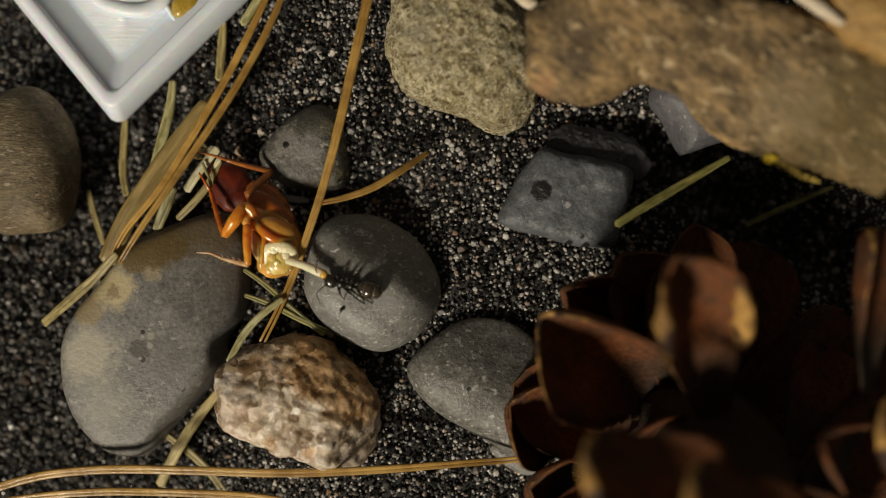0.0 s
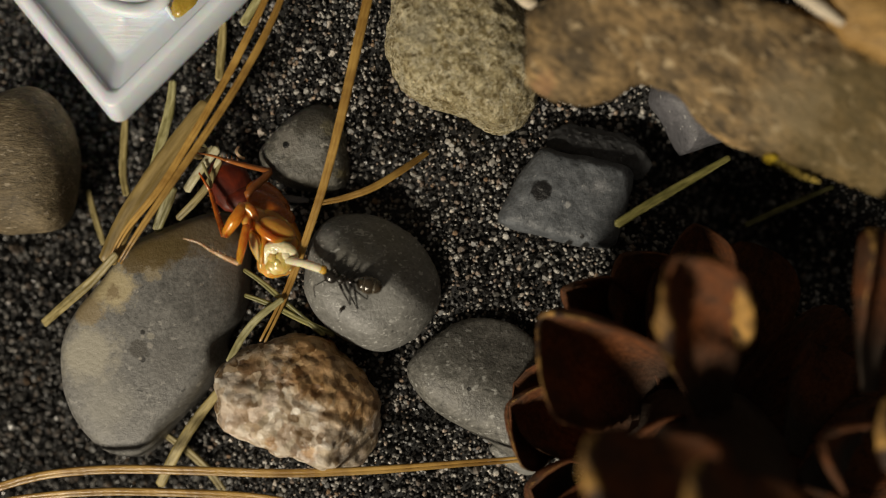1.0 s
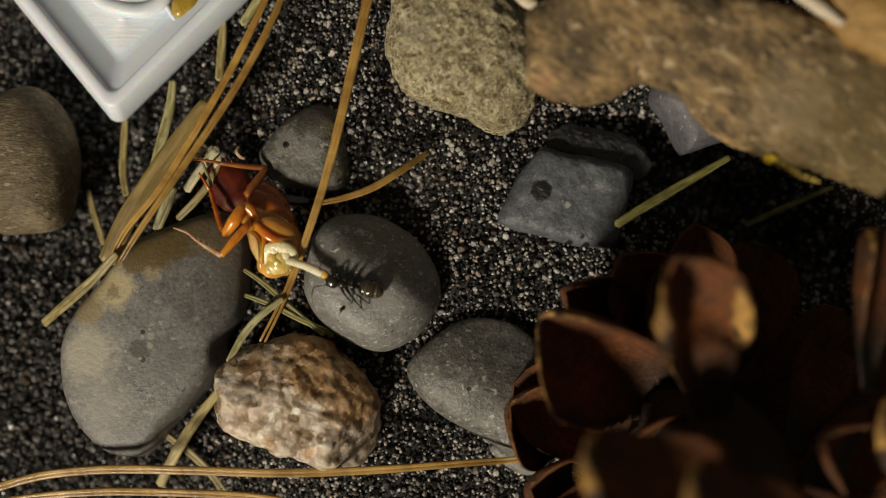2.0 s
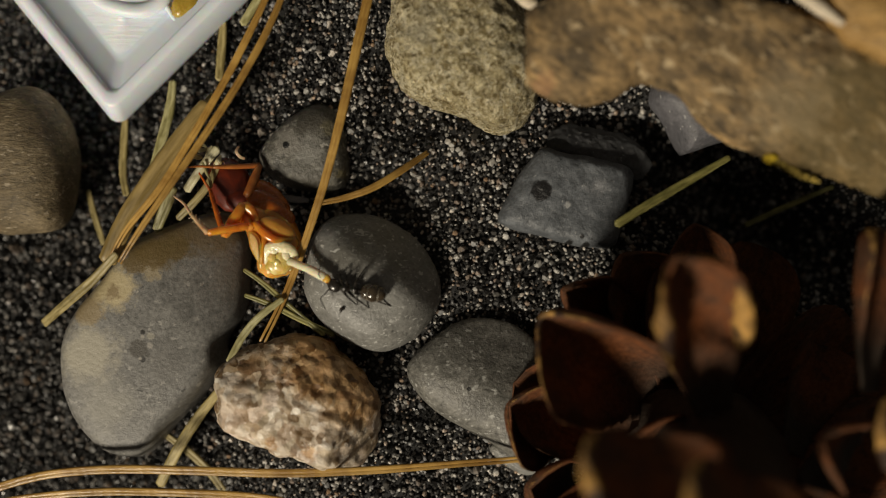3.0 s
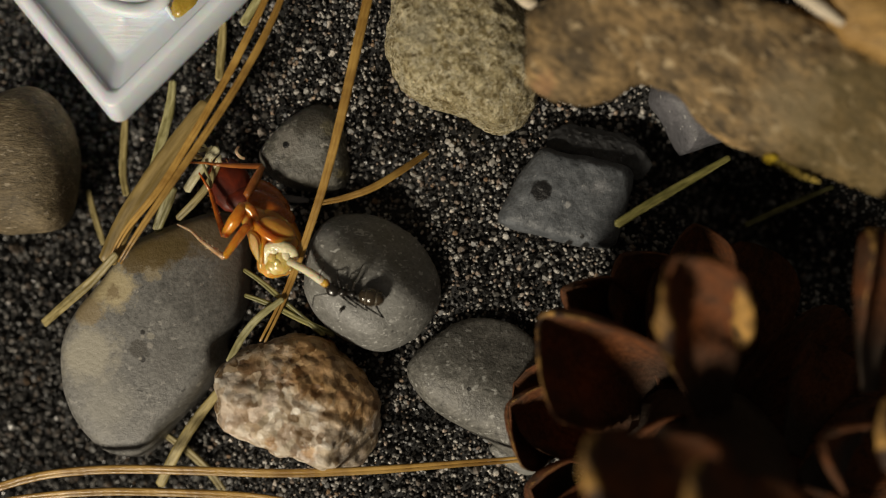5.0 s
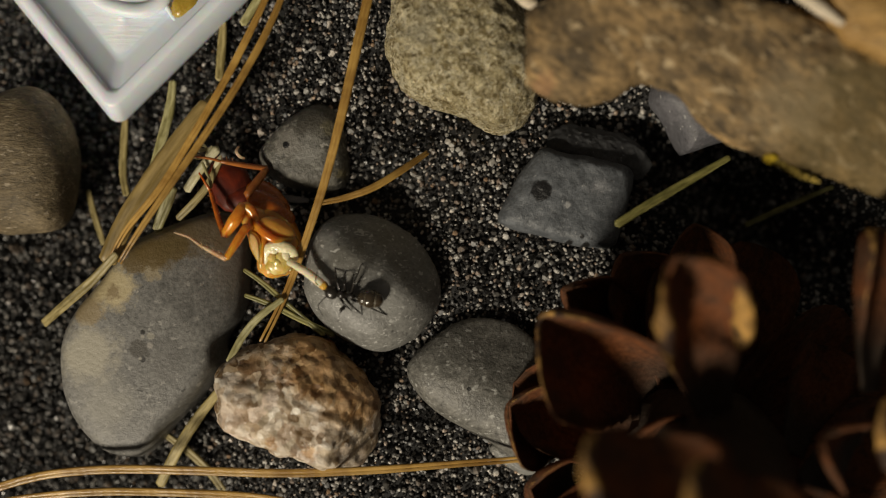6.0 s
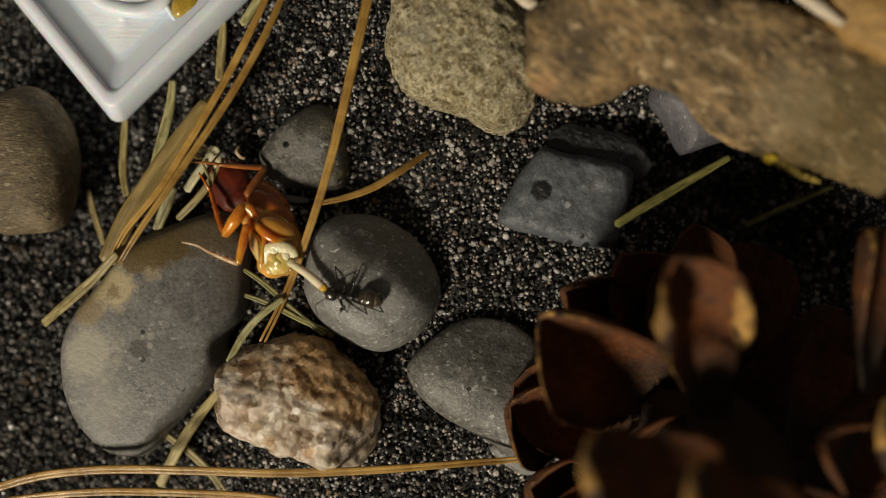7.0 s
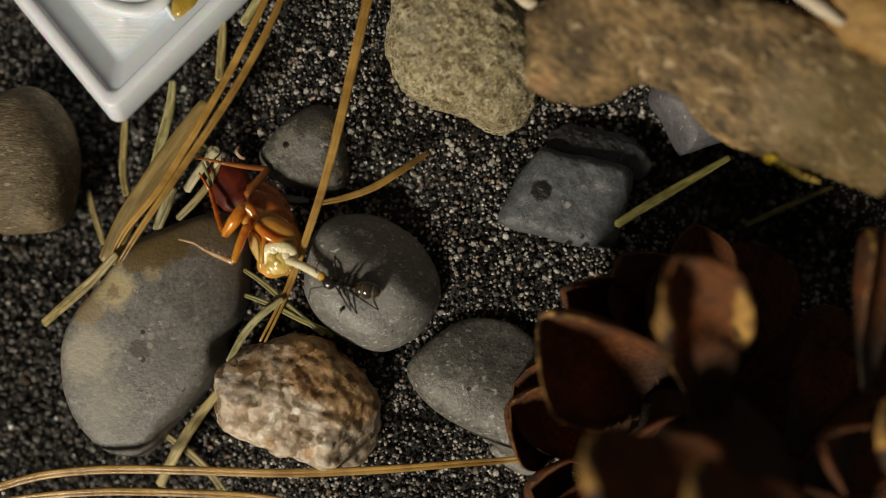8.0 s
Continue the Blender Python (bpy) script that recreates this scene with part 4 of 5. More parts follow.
    for k in range(44):
        level = k / 44
        a = radians(137.508 * k + 20)
        turn = (a / math.pi) % 2
        behind = turn < 0.55 or turn > 1.85
        if level > (0.32 if behind else 0.12) and (turn < 1.2 or turn > 1.85):
            continue
        reach = (29 if behind else 25) - 15 * level
        put(foot + Vector((math.cos(a) * reach, math.sin(a) * reach, (1 + 10 * level if behind else 5 + 27 * level))), 2 + 22 * level * (0.5 if behind else 1), 2, 0)


pine_cone()


# ---- needles and straw ----
def surface_of(ob, x, y):
    """Height of a stone's top under a point of the plan."""
    hit, place, _, _ = ob.ray_cast(Vector((x, y, 60)) * MM - ob.location, Vector((0, 0, -1)))
    return (place + ob.location).z / MM if hit else 2.0


def beside(line, off):
    """The same curve, shifted sideways in the plan."""
    pts = [Vector(p) for p in line]
    out = []
    for i, p in enumerate(pts):
        d = pts[min(i + 1, len(pts) - 1)] - pts[max(i - 1, 0)]
        out.append(p + Vector((-d.y, d.x, 0)).normalized() * off)
    return out


def needle(name, line, width, material, label, category="pine needle", flat=0.45, taper=(0.75, 1, 1, 0.9), group="fallen needles"):
    g = tube(line, [width / 2 * t for t in taper], 24, flat, 44, groove=0.5, rough=0.05, seed=line[0][0])
    return thing(name, g, material, label, category, group, base=line[0])


def needle_pair(line, width, label, taper=(0.75, 1, 1, 0.9), spread=1.0):
    """A fascicle of two half-round leaves that lie side by side."""
    ob = thing("pine_needle", None, None, label, "pine needle", "fallen needles", base=line[0])
    for side in (-1, 1):
        pts = beside(line, side * width * 0.2)
        pts[-1] = Vector(pts[-1]) + (Vector(pts[-1]) - Vector(beside(line, 0)[-1])) * (spread - 1)
        part("leaf", tube(pts, [width * 0.31 * t for t in taper], 16, 0.6 + 0.08 * side, 50, groove=0.2, rough=0.06, seed=line[0][0] + side), NEEDLE, ob)
    return ob


TAN = "long dry tan pine needle over the stones"
needle_pair([(-20.87, 31.44, 8), (-22.92, 27.01, 8), (-25.85, 21.21, 8), (-29.6, 14.73, 8), (-34.18, 7.6, 7.5), (-38.46, 2.48, 7), (-40.7, -1.0, 6.2)], 0.92, TAN, taper=(0.75, 1, 1, 0.9, 0.8, 0.4))
needle_pair([(-18.95, 31.3, 8.5), (-21.32, 25.87, 8.5), (-24.72, 19.76, 8.5), (-28.45, 13.99, 8.5), (-32.95, 7.56, 8.2), (-36.2, 3.0, 7.8), (-38.2, 0.2, 7.2), (-39.6, -1.7, 6.4)], 0.92, TAN, taper=(0.75, 1, 1, 0.9, 0.8, 0.4))
needle("pine_needle", [(-28.76, 17.61, 7), (-31.23, 14.38, 7), (-35.45, 8.48, 6.7), (-38.93, 3.39, 6.2), (-41.36, -1.46, 5.6)], 2.6, DRYBLADE, "brown-tan dry grass stem lying with pine needles", "grass stem")
needle_pair([(-8.8, 31.44, 8), (-10.5, 23.94, 8), (-12.4, 15.82, 7.5), (-14.44, 8.36, 6.5), (-16.57, 2.16, 5.6), (-18.62, -3.43, 5), (-20.3, -7.3, 4.8), (-22.5, -11.6, 4.5)], 1.13, TAN, taper=(1.1, 1.05, 0.95, 0.82, 0.7, 0.45), spread=1.3)
needle_pair([(-15.27, 5.62, 6), (-12.07, 6.31, 6), (-8.6, 7.56, 6), (-5.18, 9.73, 5), (-1.92, 12.17, 3)], 0.88, "short curved tan pine needle beside a pebble", taper=(0.5, 0.9, 1.1, 1.05, 0.6))
needle_pair([(-57.22, -30.39, 3), (-52.73, -28.99, 3.5), (-48.28, -28.02, 4), (-40.87, -27.29, 5), (-31.64, -27.32, 5.5), (-19.71, -27.55, 6), (-9.28, -27.15, 6.2), (1.11, -26.44, 6), (10.62, -25.74, 6)], 1.05, TAN, taper=(1, 1.1, 1, 0.9, 0.5))
needle_pair([(-56.75, -31.9, 4), (-50.89, -30.85, 4.5), (-42.27, -30.09, 5), (-31.77, -30.23, 5), (-23.38, -30.72, 5), (-17.08, -31.77, 5)], 1.0, TAN)
needle("straw", [(-24.84, -2.61, 4), (-22.16, -4.52, 4), (-18.63, -7.69, 4), (-15.03, -10.7, 3.5)], 0.75, GREENBLADE, "short greenish dry needle between pebbles", "needle")
needle("straw", [(-24.6, -5.76, 4.5), (-21.37, -6.96, 4.5), (-17.93, -8.75, 4), (-13.81, -10.75, 3)], 0.75, GREENBLADE, "short greenish dry needle between pebbles", "needle")
needle("straw", [(-19.79, -6.2, 5.5), (-22.58, -8.29, 5.5), (-24.78, -10.78, 5), (-26.52, -13.93, 5)], 0.95, PALESTRAW, "pale dry straw leaning on granite", "straw")
needle("straw", [(-28.9, -18.32, 0.0), (-31.79, -21.9, -0.5), (-34.5, -26.04, -1.0), (-37.14, -30.92, -2.0)], 1.45, STRAW, "olive dry straw on the sand", "straw")
needle("straw", [(-36.62, -24.84, -3.5), (-33.31, -27.32, -3.5), (-30.69, -29.94, -3.5), (-28.66, -32.94, -3.5)], 1.1, STRAW, "dull olive dry straw on the sand", "straw")
needle("straw", [(-42.17, 18.08, -3.5), (-42.4, 13.59, -3.5), (-42.31, 9.79, -3.0), (-41.69, 7.15, -2.5)], 1.05, STRAW, "olive dry straw beneath the tray", "straw")
needle("straw", [(-35.16, 21.77, -1.0), (-35.46, 18.03, -0.5), (-36.26, 14.3, 0.0), (-37.2, 10.25, 0.5)], 1.35, PALESTRAW, "pale green dry straw stub", "straw")
needle("straw", [(-28.31, 18.94, 6), (-31.29, 15.05, 5.5), (-33.31, 12.32, 5)], 1.1, PALESTRAW, "pale dry straw piece beneath needles", "straw")
needle("straw", [(-47.68, 7.83, -5.0), (-46.78, 4.25, -5.0), (-45.56, 0.68, -5.0)], 0.85, STRAW, "thin olive straw on the sand", "straw")
needle("straw", [(-28.84, 29.88, -2.0), (-29.07, 26.03, -2.0), (-29.25, 22.23, -1.5)], 1.2, STRAW, "dull brown straw on the sand", "straw")
needle("straw", [(-23.1, 34.27, -1.0), (-24.57, 31.7, -1.0), (-26.04, 29.35, -1.0)], 1.2, PALESTRAW, "pale green straw piece on the sand", "straw")
needle("straw", [(-39.83, -0.62, 7), (-43.14, -3.76, 5.5), (-47.26, -6.69, 3), (-51.93, -9.64, -1)], 1.25, STRAW, "olive straw sloping down from a pebble", "straw")
needle("straw", [(-28.36, 12.64, 3.5), (-30.11, 10.49, 3.3), (-31.37, 8.85, 3.0), (-32.41, 7.46, 2.5)], 1.15, CHAFF, "short cut white straw piece", "straw", 0.5, (0.9, 1, 1, 0.95))
needle("straw", [(-34.15, 7.71, 3.1), (-34.81, 5.89, 2.8), (-35.80, 3.90, 2.1), (-36.52, 2.47, 1.5)], 1.5, PALESTRAW, "short cut pale straw piece", "straw", 0.6, (1, 1, 0.95, 0.8))
needle("straw", [(-28.14, 11.10, 3.1), (-29.64, 8.15, 2.8), (-31.50, 5.91, 2.5), (-33.75, 3.91, 1.7)], 1.0, STRAW, "short cut olive straw piece", "straw", 0.4, (0.8, 1, 1, 0.9))
needle("straw", [(35.0, 11.2, 6.4), (30.4, 8.6, 7.2), (25.1, 5.55, 7.9), (20.9, 2.97, 8.4)], 1.15, GREENBLADE, "green pine needle over slate", "needle", taper=(0.7, 0.9, 1, 0.9))
needle("straw", [(52.14, 8.38, -4.2), (47.07, 6.04, -5.8), (40.7, 3.27, -5)], 0.8, GREENBLADE, "green pine needle in the cone's shade", "needle")


# frayed bits where the cut straws end, a stalk and a seed
for line, wide in ([(-31.06, 13.35, 3.1), (-30.09, 13.03, 3.4), (-29.71, 12.68, 3.2)], 0.5), ([(-31.42, 12.55, 2.8), (-30.40, 12.41, 3.1), (-29.45, 12.69, 3.1)], 0.55), ([(-29.04, 12.97, 3.3), (-29.56, 12.13, 3.4), (-29.82, 11.63, 3.3)], 0.6), ([(-28.07, 12.13, 3.4), (-28.76, 11.70, 3.5), (-29.26, 11.14, 3.4)], 0.5), ([(-27.98, 11.81, 3.1), (-28.27, 11.08, 3.3), (-28.93, 10.15, 3.1)], 0.7), ([(-30.21, 13.61, 2.9), (-30.54, 13.25, 3.0), (-30.97, 12.66, 2.9)], 0.4):
    needle("chaff", line, wide, CHAFF, "frayed pale chaff piece among straw", "chaff", 0.3, (0.3, 1, 0.8, 0.4))
thing("plant_stalk", tube([(-30.03, 10.77, 4.1), (-29.58, 9.60, 4.0), (-29.16, 8.56, 3.8), (-29.12, 7.75, 3.5)], [0.15, 0.2, 0.18, 0.26], 8, 1, 20, rough=0.2, seed=2), PALESTRAW, "thin yellow-brown stalk over cut straw", "stalk", base=(-29.58, 9.60, 3.5))
thing("seed", blob((-30.80, 11.53, 4.2), (0.8, 0.36, 0.35), (0, 0, -14), 10, 14, amp=0.15, seed=4), DRYBLADE, "small brown seed on cut straw", "seed", base=(-30.88, 11.56, 3.9))
needle("plant_sliver", [(-20.95, 6.93, -1.7), (-19.5, 6.52, -1.6), (-17.66, 6.37, -1.8)], 0.95, SLIVER, "pale grey plant sliver between pebbles", "plant sliver", 0.3, (0.3, 1, 0.9, 0.6))
needle("plant_flake", [(-25.7, 12.9, 3.2), (-25.9, 12.2, 3.6), (-25.5, 11.6, 3.4), (-25.0, 11.4, 3.0)], 0.4, PALELEG, "tiny curled pinkish flake", "plant flake", 0.4)
crumb = Vector((-12.25, -7.29, 7))
bpy.context.view_layer.update()
crumb.z = surface_of(ant_pebble, crumb.x, crumb.y) + 0.15
thing("debris_crumb", joined(blob(crumb, (0.42, 0.24, 0.3), (0, 0, 35), 8, 12, amp=0.4, seed=2), tube([crumb, crumb + Vector((-0.2, -0.45, -0.1)), crumb + Vector((-0.35, -0.55, -0.1))], [0.1, 0.07, 0.04], 6, 1, 8)), ANTBLACK, "tiny black crumb on a pebble", "debris", base=crumb)


# ---- cockroach ----
ROACH = (-23.57, 2.89, 4)
roach = thing("cockroach", None, None, "headless-looking amber cockroach nymph lying on its back", "insect", base=ROACH)


def roach_body():
    part("head", blob((-28.15, 10.12, 1.2), (1.6, 1.5, 1.0), (0, 0, -60), amp=0.12), RUST, roach, "dark red-brown head")
    part("thorax", blob((-26.95, 8.09, 2.0), (3.4, 2.7, 1.3), (0, -6, -62), square=0.8, amp=0.14, seed=2), RUST, roach, "dark red-brown thorax shell")
    part("thorax_plate", blob((-25.74, 6.33, 2.7), (1.7, 1.8, 1.0), (0, -6, -62), amp=0.12, seed=12), RUST, roach)
    part("back_shell", blob((-22.4, 5.71, 2.6), (3.4, 2.4, 1.5), (0, -6, -42), square=0.8, amp=0.08, seed=3), CHESTNUT, roach, "chestnut back shell")
    part("back_plate", blob((-22.07, 5.73, 3.7), (2.7, 1.35, 0.9), (-14, -4, -28), square=0.75, amp=0.06, seed=7), CHESTNUT, roach)
    part("back_plate", blob((-20.8, 4.42, 4.1), (2.5, 1.5, 0.95), (-14, -4, -36), square=0.75, amp=0.06, seed=17), CHESTNUT, roach)
    part("belly", blob((-21.2, 1.77, 3.75), (4.75, 3.1, 2.15), (0, -10, -60), square=0.85, amp=0.07, seed=4), AMBER, roach)
    part("belly", blob((-22.6, 2.7, 4.3), (2.6, 2.0, 1.5), (0, 0, -60), square=0.9, amp=0.06, seed=14), AMBER, roach)
    part("belly_plate", shell_plate([(-22.54, 3.12, 6.3), (-22.38, 3.78, 6.1), (-21.19, 4.02, 6.0), (-19.81, 3.56, 5.9), (-18.57, 2.52, 5.7), (-18.22, 1.51, 5.6), (-19.05, 1.27, 6.0), (-20.49, 1.27, 6.3), (-21.74, 2.03, 6.4)], 0.6, 1.0), PLATE, roach, "pale amber belly plate")
    part("belly_plate", blob((-19.7, 0.8, 5.2), (1.9, 1.35, 0.95), (-10, -6, -12), square=0.85, amp=0.06, seed=6), AMBER, roach)
    part("belly_fold", tube([(-23.16, 3.5, 6.0), (-22.62, 2.72, 6.5), (-21.75, 1.9, 6.85), (-20.9, 1.35, 6.9), (-20.0, 1.05, 6.6), (-18.6, 1.1, 5.8), (-18.0, 0.6, 5.2)], [0.3, 0.46, 0.52, 0.52, 0.42, 0.3, 0.2], 16, 0.7, 34), AMBER, roach, "glossy fold along the belly plate")
    part("stump", blob((-20.2, -1.3, 5.2), (1.9, 2.0, 1.35), (0, -20, -70), square=0.9, amp=0.12, seed=8, scale=1.4), YOLK, roach, "yellow tissue at the open end")
    part("stump_rim", blob((-20.45, -1.55, 4.6), (2.05, 2.75, 1.65), (0, -20, -72), amp=0.08, seed=9), HONEY, roach)
    part("stump_rim", tube([(-22.5, -1.5, 5.7), (-22.35, -2.3, 5.4), (-21.55, -2.9, 5.2), (-20.46, -3.1, 5.1), (-19.34, -2.8, 5.2)], [0.25, 0.3, 0.26, 0.24, 0.15], 12, 0.9, 24, rough=0.08), HONEY, roach)
    part("tissue", tube([(-21.75, -1.8, 5.9), (-21.66, -0.55, 6.2), (-21.1, 0.15, 6.4), (-20.07, 0.35, 6.5), (-18.94, 0.0, 6.35), (-18.35, -0.62, 6.1), (-18.2, -1.4, 5.8)], [0.22, 0.5, 0.68, 0.72, 0.74, 0.62, 0.35], 18, 0.62, 44, rough=0.22, seed=3), CREAM, roach, "wet cream tissue arc")
    for q, half, m in (((-19.3, -0.75, 6.35), (0.7, 0.6, 0.4), CREAM), ((-20.7, -0.15, 6.5), (0.55, 0.5, 0.35), CREAM), ((-18.94, -2.44, 5.6), (0.3, 0.25, 0.25), CREAM),
                       ((-20.82, -2.01, 6.1), (0.8, 0.8, 0.35), YOLK), ((-19.84, -1.12, 6.4), (0.7, 0.75, 0.3), YOLK), ((-20.29, -2.48, 5.9), (0.6, 0.5, 0.4), YOLK), ((-21.4, -2.2, 5.8), (0.45, 0.5, 0.4), YOLK),
                       ((-19.53, -1.89, 6.15), (0.6, 0.5, 0.4), YOLK), ((-20.9, -1.0, 6.35), (0.6, 0.6, 0.4), YOLK), ((-20.27, -1.65, 6.5), (0.5, 0.5, 0.3), YOLK), ((-19.75, -2.5, 5.8), (0.4, 0.35, 0.3), YOLK)):
        part("tissue", blob(q, half, (0, 0, q[0] * 70), amp=0.16, seed=q[0], scale=1.6), m, roach, "wet cream tissue lump" if m == CREAM else "wet yellow tissue lump")
    part("coxa", tube([(-25.0, 4.6, 5.8), (-24.4, 5.2, 6.2), (-23.7, 4.9, 6.2), (-23.1, 3.9, 6.0), (-22.7, 3.0, 5.8)], [0.5, 0.62, 0.6, 0.5, 0.3], 14, 0.85, 24), AMBER, roach)
    part("coxa", tube([(-24.61, 4.38, 5.6), (-24.2, 3.53, 5.9), (-23.6, 2.5, 5.8)], [0.5, 0.68, 0.5], 12, 0.8), HONEY, roach)
    part("coxa", shell_plate([(-24.05, 2.1, 5.5), (-23.33, 2.2, 5.9), (-22.45, 1.3, 6.3), (-22.2, -0.16, 6.4), (-22.3, -1.9, 6.0), (-22.75, -1.75, 5.8), (-23.25, -1.0, 5.6), (-23.9, 0.25, 5.4)], 0.3, 0.7), HONEY, roach, "translucent amber edge of a leg base")
    part("coxa", shell_plate([(-23.78, 1.75, 5.85), (-23.35, 1.8, 6.1), (-22.72, 1.05, 6.5), (-22.55, -0.2, 6.58), (-22.62, -1.4, 6.3), (-23.05, -0.9, 6.0), (-23.62, 0.25, 5.8)], 0.22, 0.3), LOBE, roach, "pale beige leg base")
    part("belly_fold", tube([(-22.55, 2.6, 5.9), (-21.95, 1.6, 6.1), (-21.95, 0.5, 6.35), (-22.1, -0.62, 6.35), (-22.3, -1.78, 6.0)], [0.3, 0.38, 0.3, 0.26, 0.3], 14, 0.85, 26, rough=0.05), AMBER, roach, "glossy fold beside the open end")
    part("femur", tube([(-24.5, 5.4, 6.3), (-25.36, 3.65, 6.8), (-26.83, 1.74, 5.8)], [0.6, 0.82, 0.58], 12), AMBER, roach)
    part("tibia", joined(tube([(-26.83, 1.67, 5.8), (-27.62, 3.42, 5.4), (-28.32, 5.33, 4.8), (-29.08, 7.27, 4)], [0.5, 0.36, 0.32, 0.25], 10),
                         *[tube([Vector(a), Vector(a) + Vector((-0.55 if k % 2 else 0.5, 0.25, 0.3))], [0.09, 0.02], 5, 1, 4) for k, a in enumerate([(-27.41, 2.85, 5.7), (-27.67, 3.55, 5.5), (-27.95, 4.26, 5.2), (-28.23, 4.97, 4.9), (-28.49, 5.68, 4.7), (-28.7, 6.4, 4.4)])]), CHESTNUT, roach)
    part("tarsus", tube([(-29.08, 7.27, 4), (-29.68, 8.37, 4.4), (-30.44, 9.51, 4.2)], [0.22, 0.16, 0.1], 8), CHESTNUT, roach)


def aim(a, b):
    """The pose at a whose x axis points at b."""
    x = (Vector(b) - Vector(a)).normalized()
    y = Vector((0, 0, 1)).cross(x).normalized()
    m = Matrix((x, y, x.cross(y))).transposed().to_4x4()
    m.translation = Vector(a) * MM
    return m


roach_body()
free_femur = part("femur", tube([(0, 0, 0), (2.3, 0, 0.1), (4.7, 0, 0)], [0.52, 0.54, 0.4], 12), AMBER, roach, local=True)
free_tibia = part("tibia", joined(tube([(0, 0, 0), (1.9, 0.05, 0), (3.9, 0, 0)], [0.4, 0.3, 0.2], 10),
                                  *[tube([(x, 0, 0.1), (x + 0.4, y, 0.3)], [0.06, 0.02], 5, 1, 4) for x, y in ((0.8, -0.5), (1.2, 0.5), (1.7, -0.5), (2.1, 0.5), (2.5, -0.5), (2.9, 0.5), (3.3, -0.45))]), PALETIBIA, roach, "pale spiny shin", local=True)
part("tarsus", tube([(3.8, 0, 0), (5.2, -0.22, 0.02), (6.2, -0.12, 0.03), (7.3, 0.1, 0.05)], [0.2, 0.17, 0.14, 0.07], 8), PALELEG, free_tibia, "pale jointed foot", local=True)
high_femur = part("femur", tube([(0, 0, 0), (2.2, 0, 0.1), (4.4, 0, 0)], [0.65, 0.62, 0.4], 12), DUSKYLEG, roach, local=True)
high_tibia = part("tibia", joined(tube([(0, 0, 0), (3.2, 0.05, 0), (5.8, 0, 0)], [0.38, 0.34, 0.24], 10), tube([(5.7, 0, 0), (7.6, -0.15, 0), (9.8, 0, 0)], [0.2, 0.15, 0.07], 8),
                                  *[tube([(k, 0, 0), (k + 0.4, -0.7, 0.2)], [0.06, 0.02], 5, 1, 4) for k in (4.2, 4.9, 5.5, 6.1)]), DUSKYLEG, roach, local=True)
strand = part("strand", tube([(-0.9, -0.1, -0.2), (0, 0, 0), (1.6, 0.12, 0.15), (3.3, 0.1, 0.1), (4.6, 0, 0)], [0.42, 0.48, 0.5, 0.56, 0.52], 14, 0.85, 24, rough=0.1), STRAND, roach, "ivory tissue strand pulled from the body", local=True)
strand_tip = part("strand_tip", blob((4.75, 0, 0), (0.5, 0.56, 0.5), amp=0.2, seed=3), DROP, strand, "orange strand tip", local=True)


# ---- ant ----
ant = thing("ant", None, None, "shiny black ant pulling at a strand of tissue", "ant")


def ant_body():
    part("head", blob((1.75, -0.1, 0.0), (0.86, 0.78, 0.6), (0, 0, -28), square=0.85), ANTBLACK, ant, local=True)
    for s in (-1, 1):
        part("eye", blob((1.8 + 0.3 * s, -0.15 + 0.64 * s, 0.28), (0.19, 0.13, 0.16), rings=8, sides=10), ANTBLACK, ant, local=True)
        part("mandible", tube([(2.32 + 0.15 * s, -0.4 + 0.28 * s, -0.15), (2.6 + 0.14 * s, -0.57 + 0.26 * s, -0.2), (2.72, -0.68 + 0.06 * s, -0.2)], [0.17, 0.15, 0.05], 8), ANTBROWN, ant, local=True)
    part("thorax", tube([(1.2, 0, -0.1), (0.85, 0, 0.1), (0.55, 0, 0.2), (0.1, 0, 0.1), (-0.3, 0, 0.05), (-0.7, 0, 0.06), (-1.1, 0, -0.12)], [0.16, 0.42, 0.55, 0.36, 0.3, 0.44, 0.2], 16, 1.05, 26), ANTBLACK, ant, local=True)
    part("petiole", blob((-1.35, 0, 0.0), (0.17, 0.26, 0.38)), ANTBLACK, ant, local=True)
    part("gaster", blob((-2.2, 0, 0.15), (0.78, 0.98, 0.9)), ANTBROWN, ant, local=True)
    part("gaster", blob((-2.95, 0, 0.2), (1.1, 1.18, 1.06)), ANTBROWN, ant, local=True)
    part("gaster", blob((-3.75, 0, 0.1), (0.88, 0.94, 0.85)), ANTBROWN, ant, local=True)
    for x, r in ((-2.42, 1.03), (-3.62, 0.96)):
        ring = [(x, math.cos(a) * r * 1.02, 0.15 + math.sin(a) * r * 0.93) for a in [2 * math.pi * k / 24 for k in range(24)]]
        g = [(px + dx, py, pz) for dx in (-0.09, 0.09) for px, py, pz in ring]
        part("band", (g, [(k, (k + 1) % 24, 24 + (k + 1) % 24, 24 + k) for k in range(24)], None), ANTBAND, ant, "pale band between the plates", local=True)


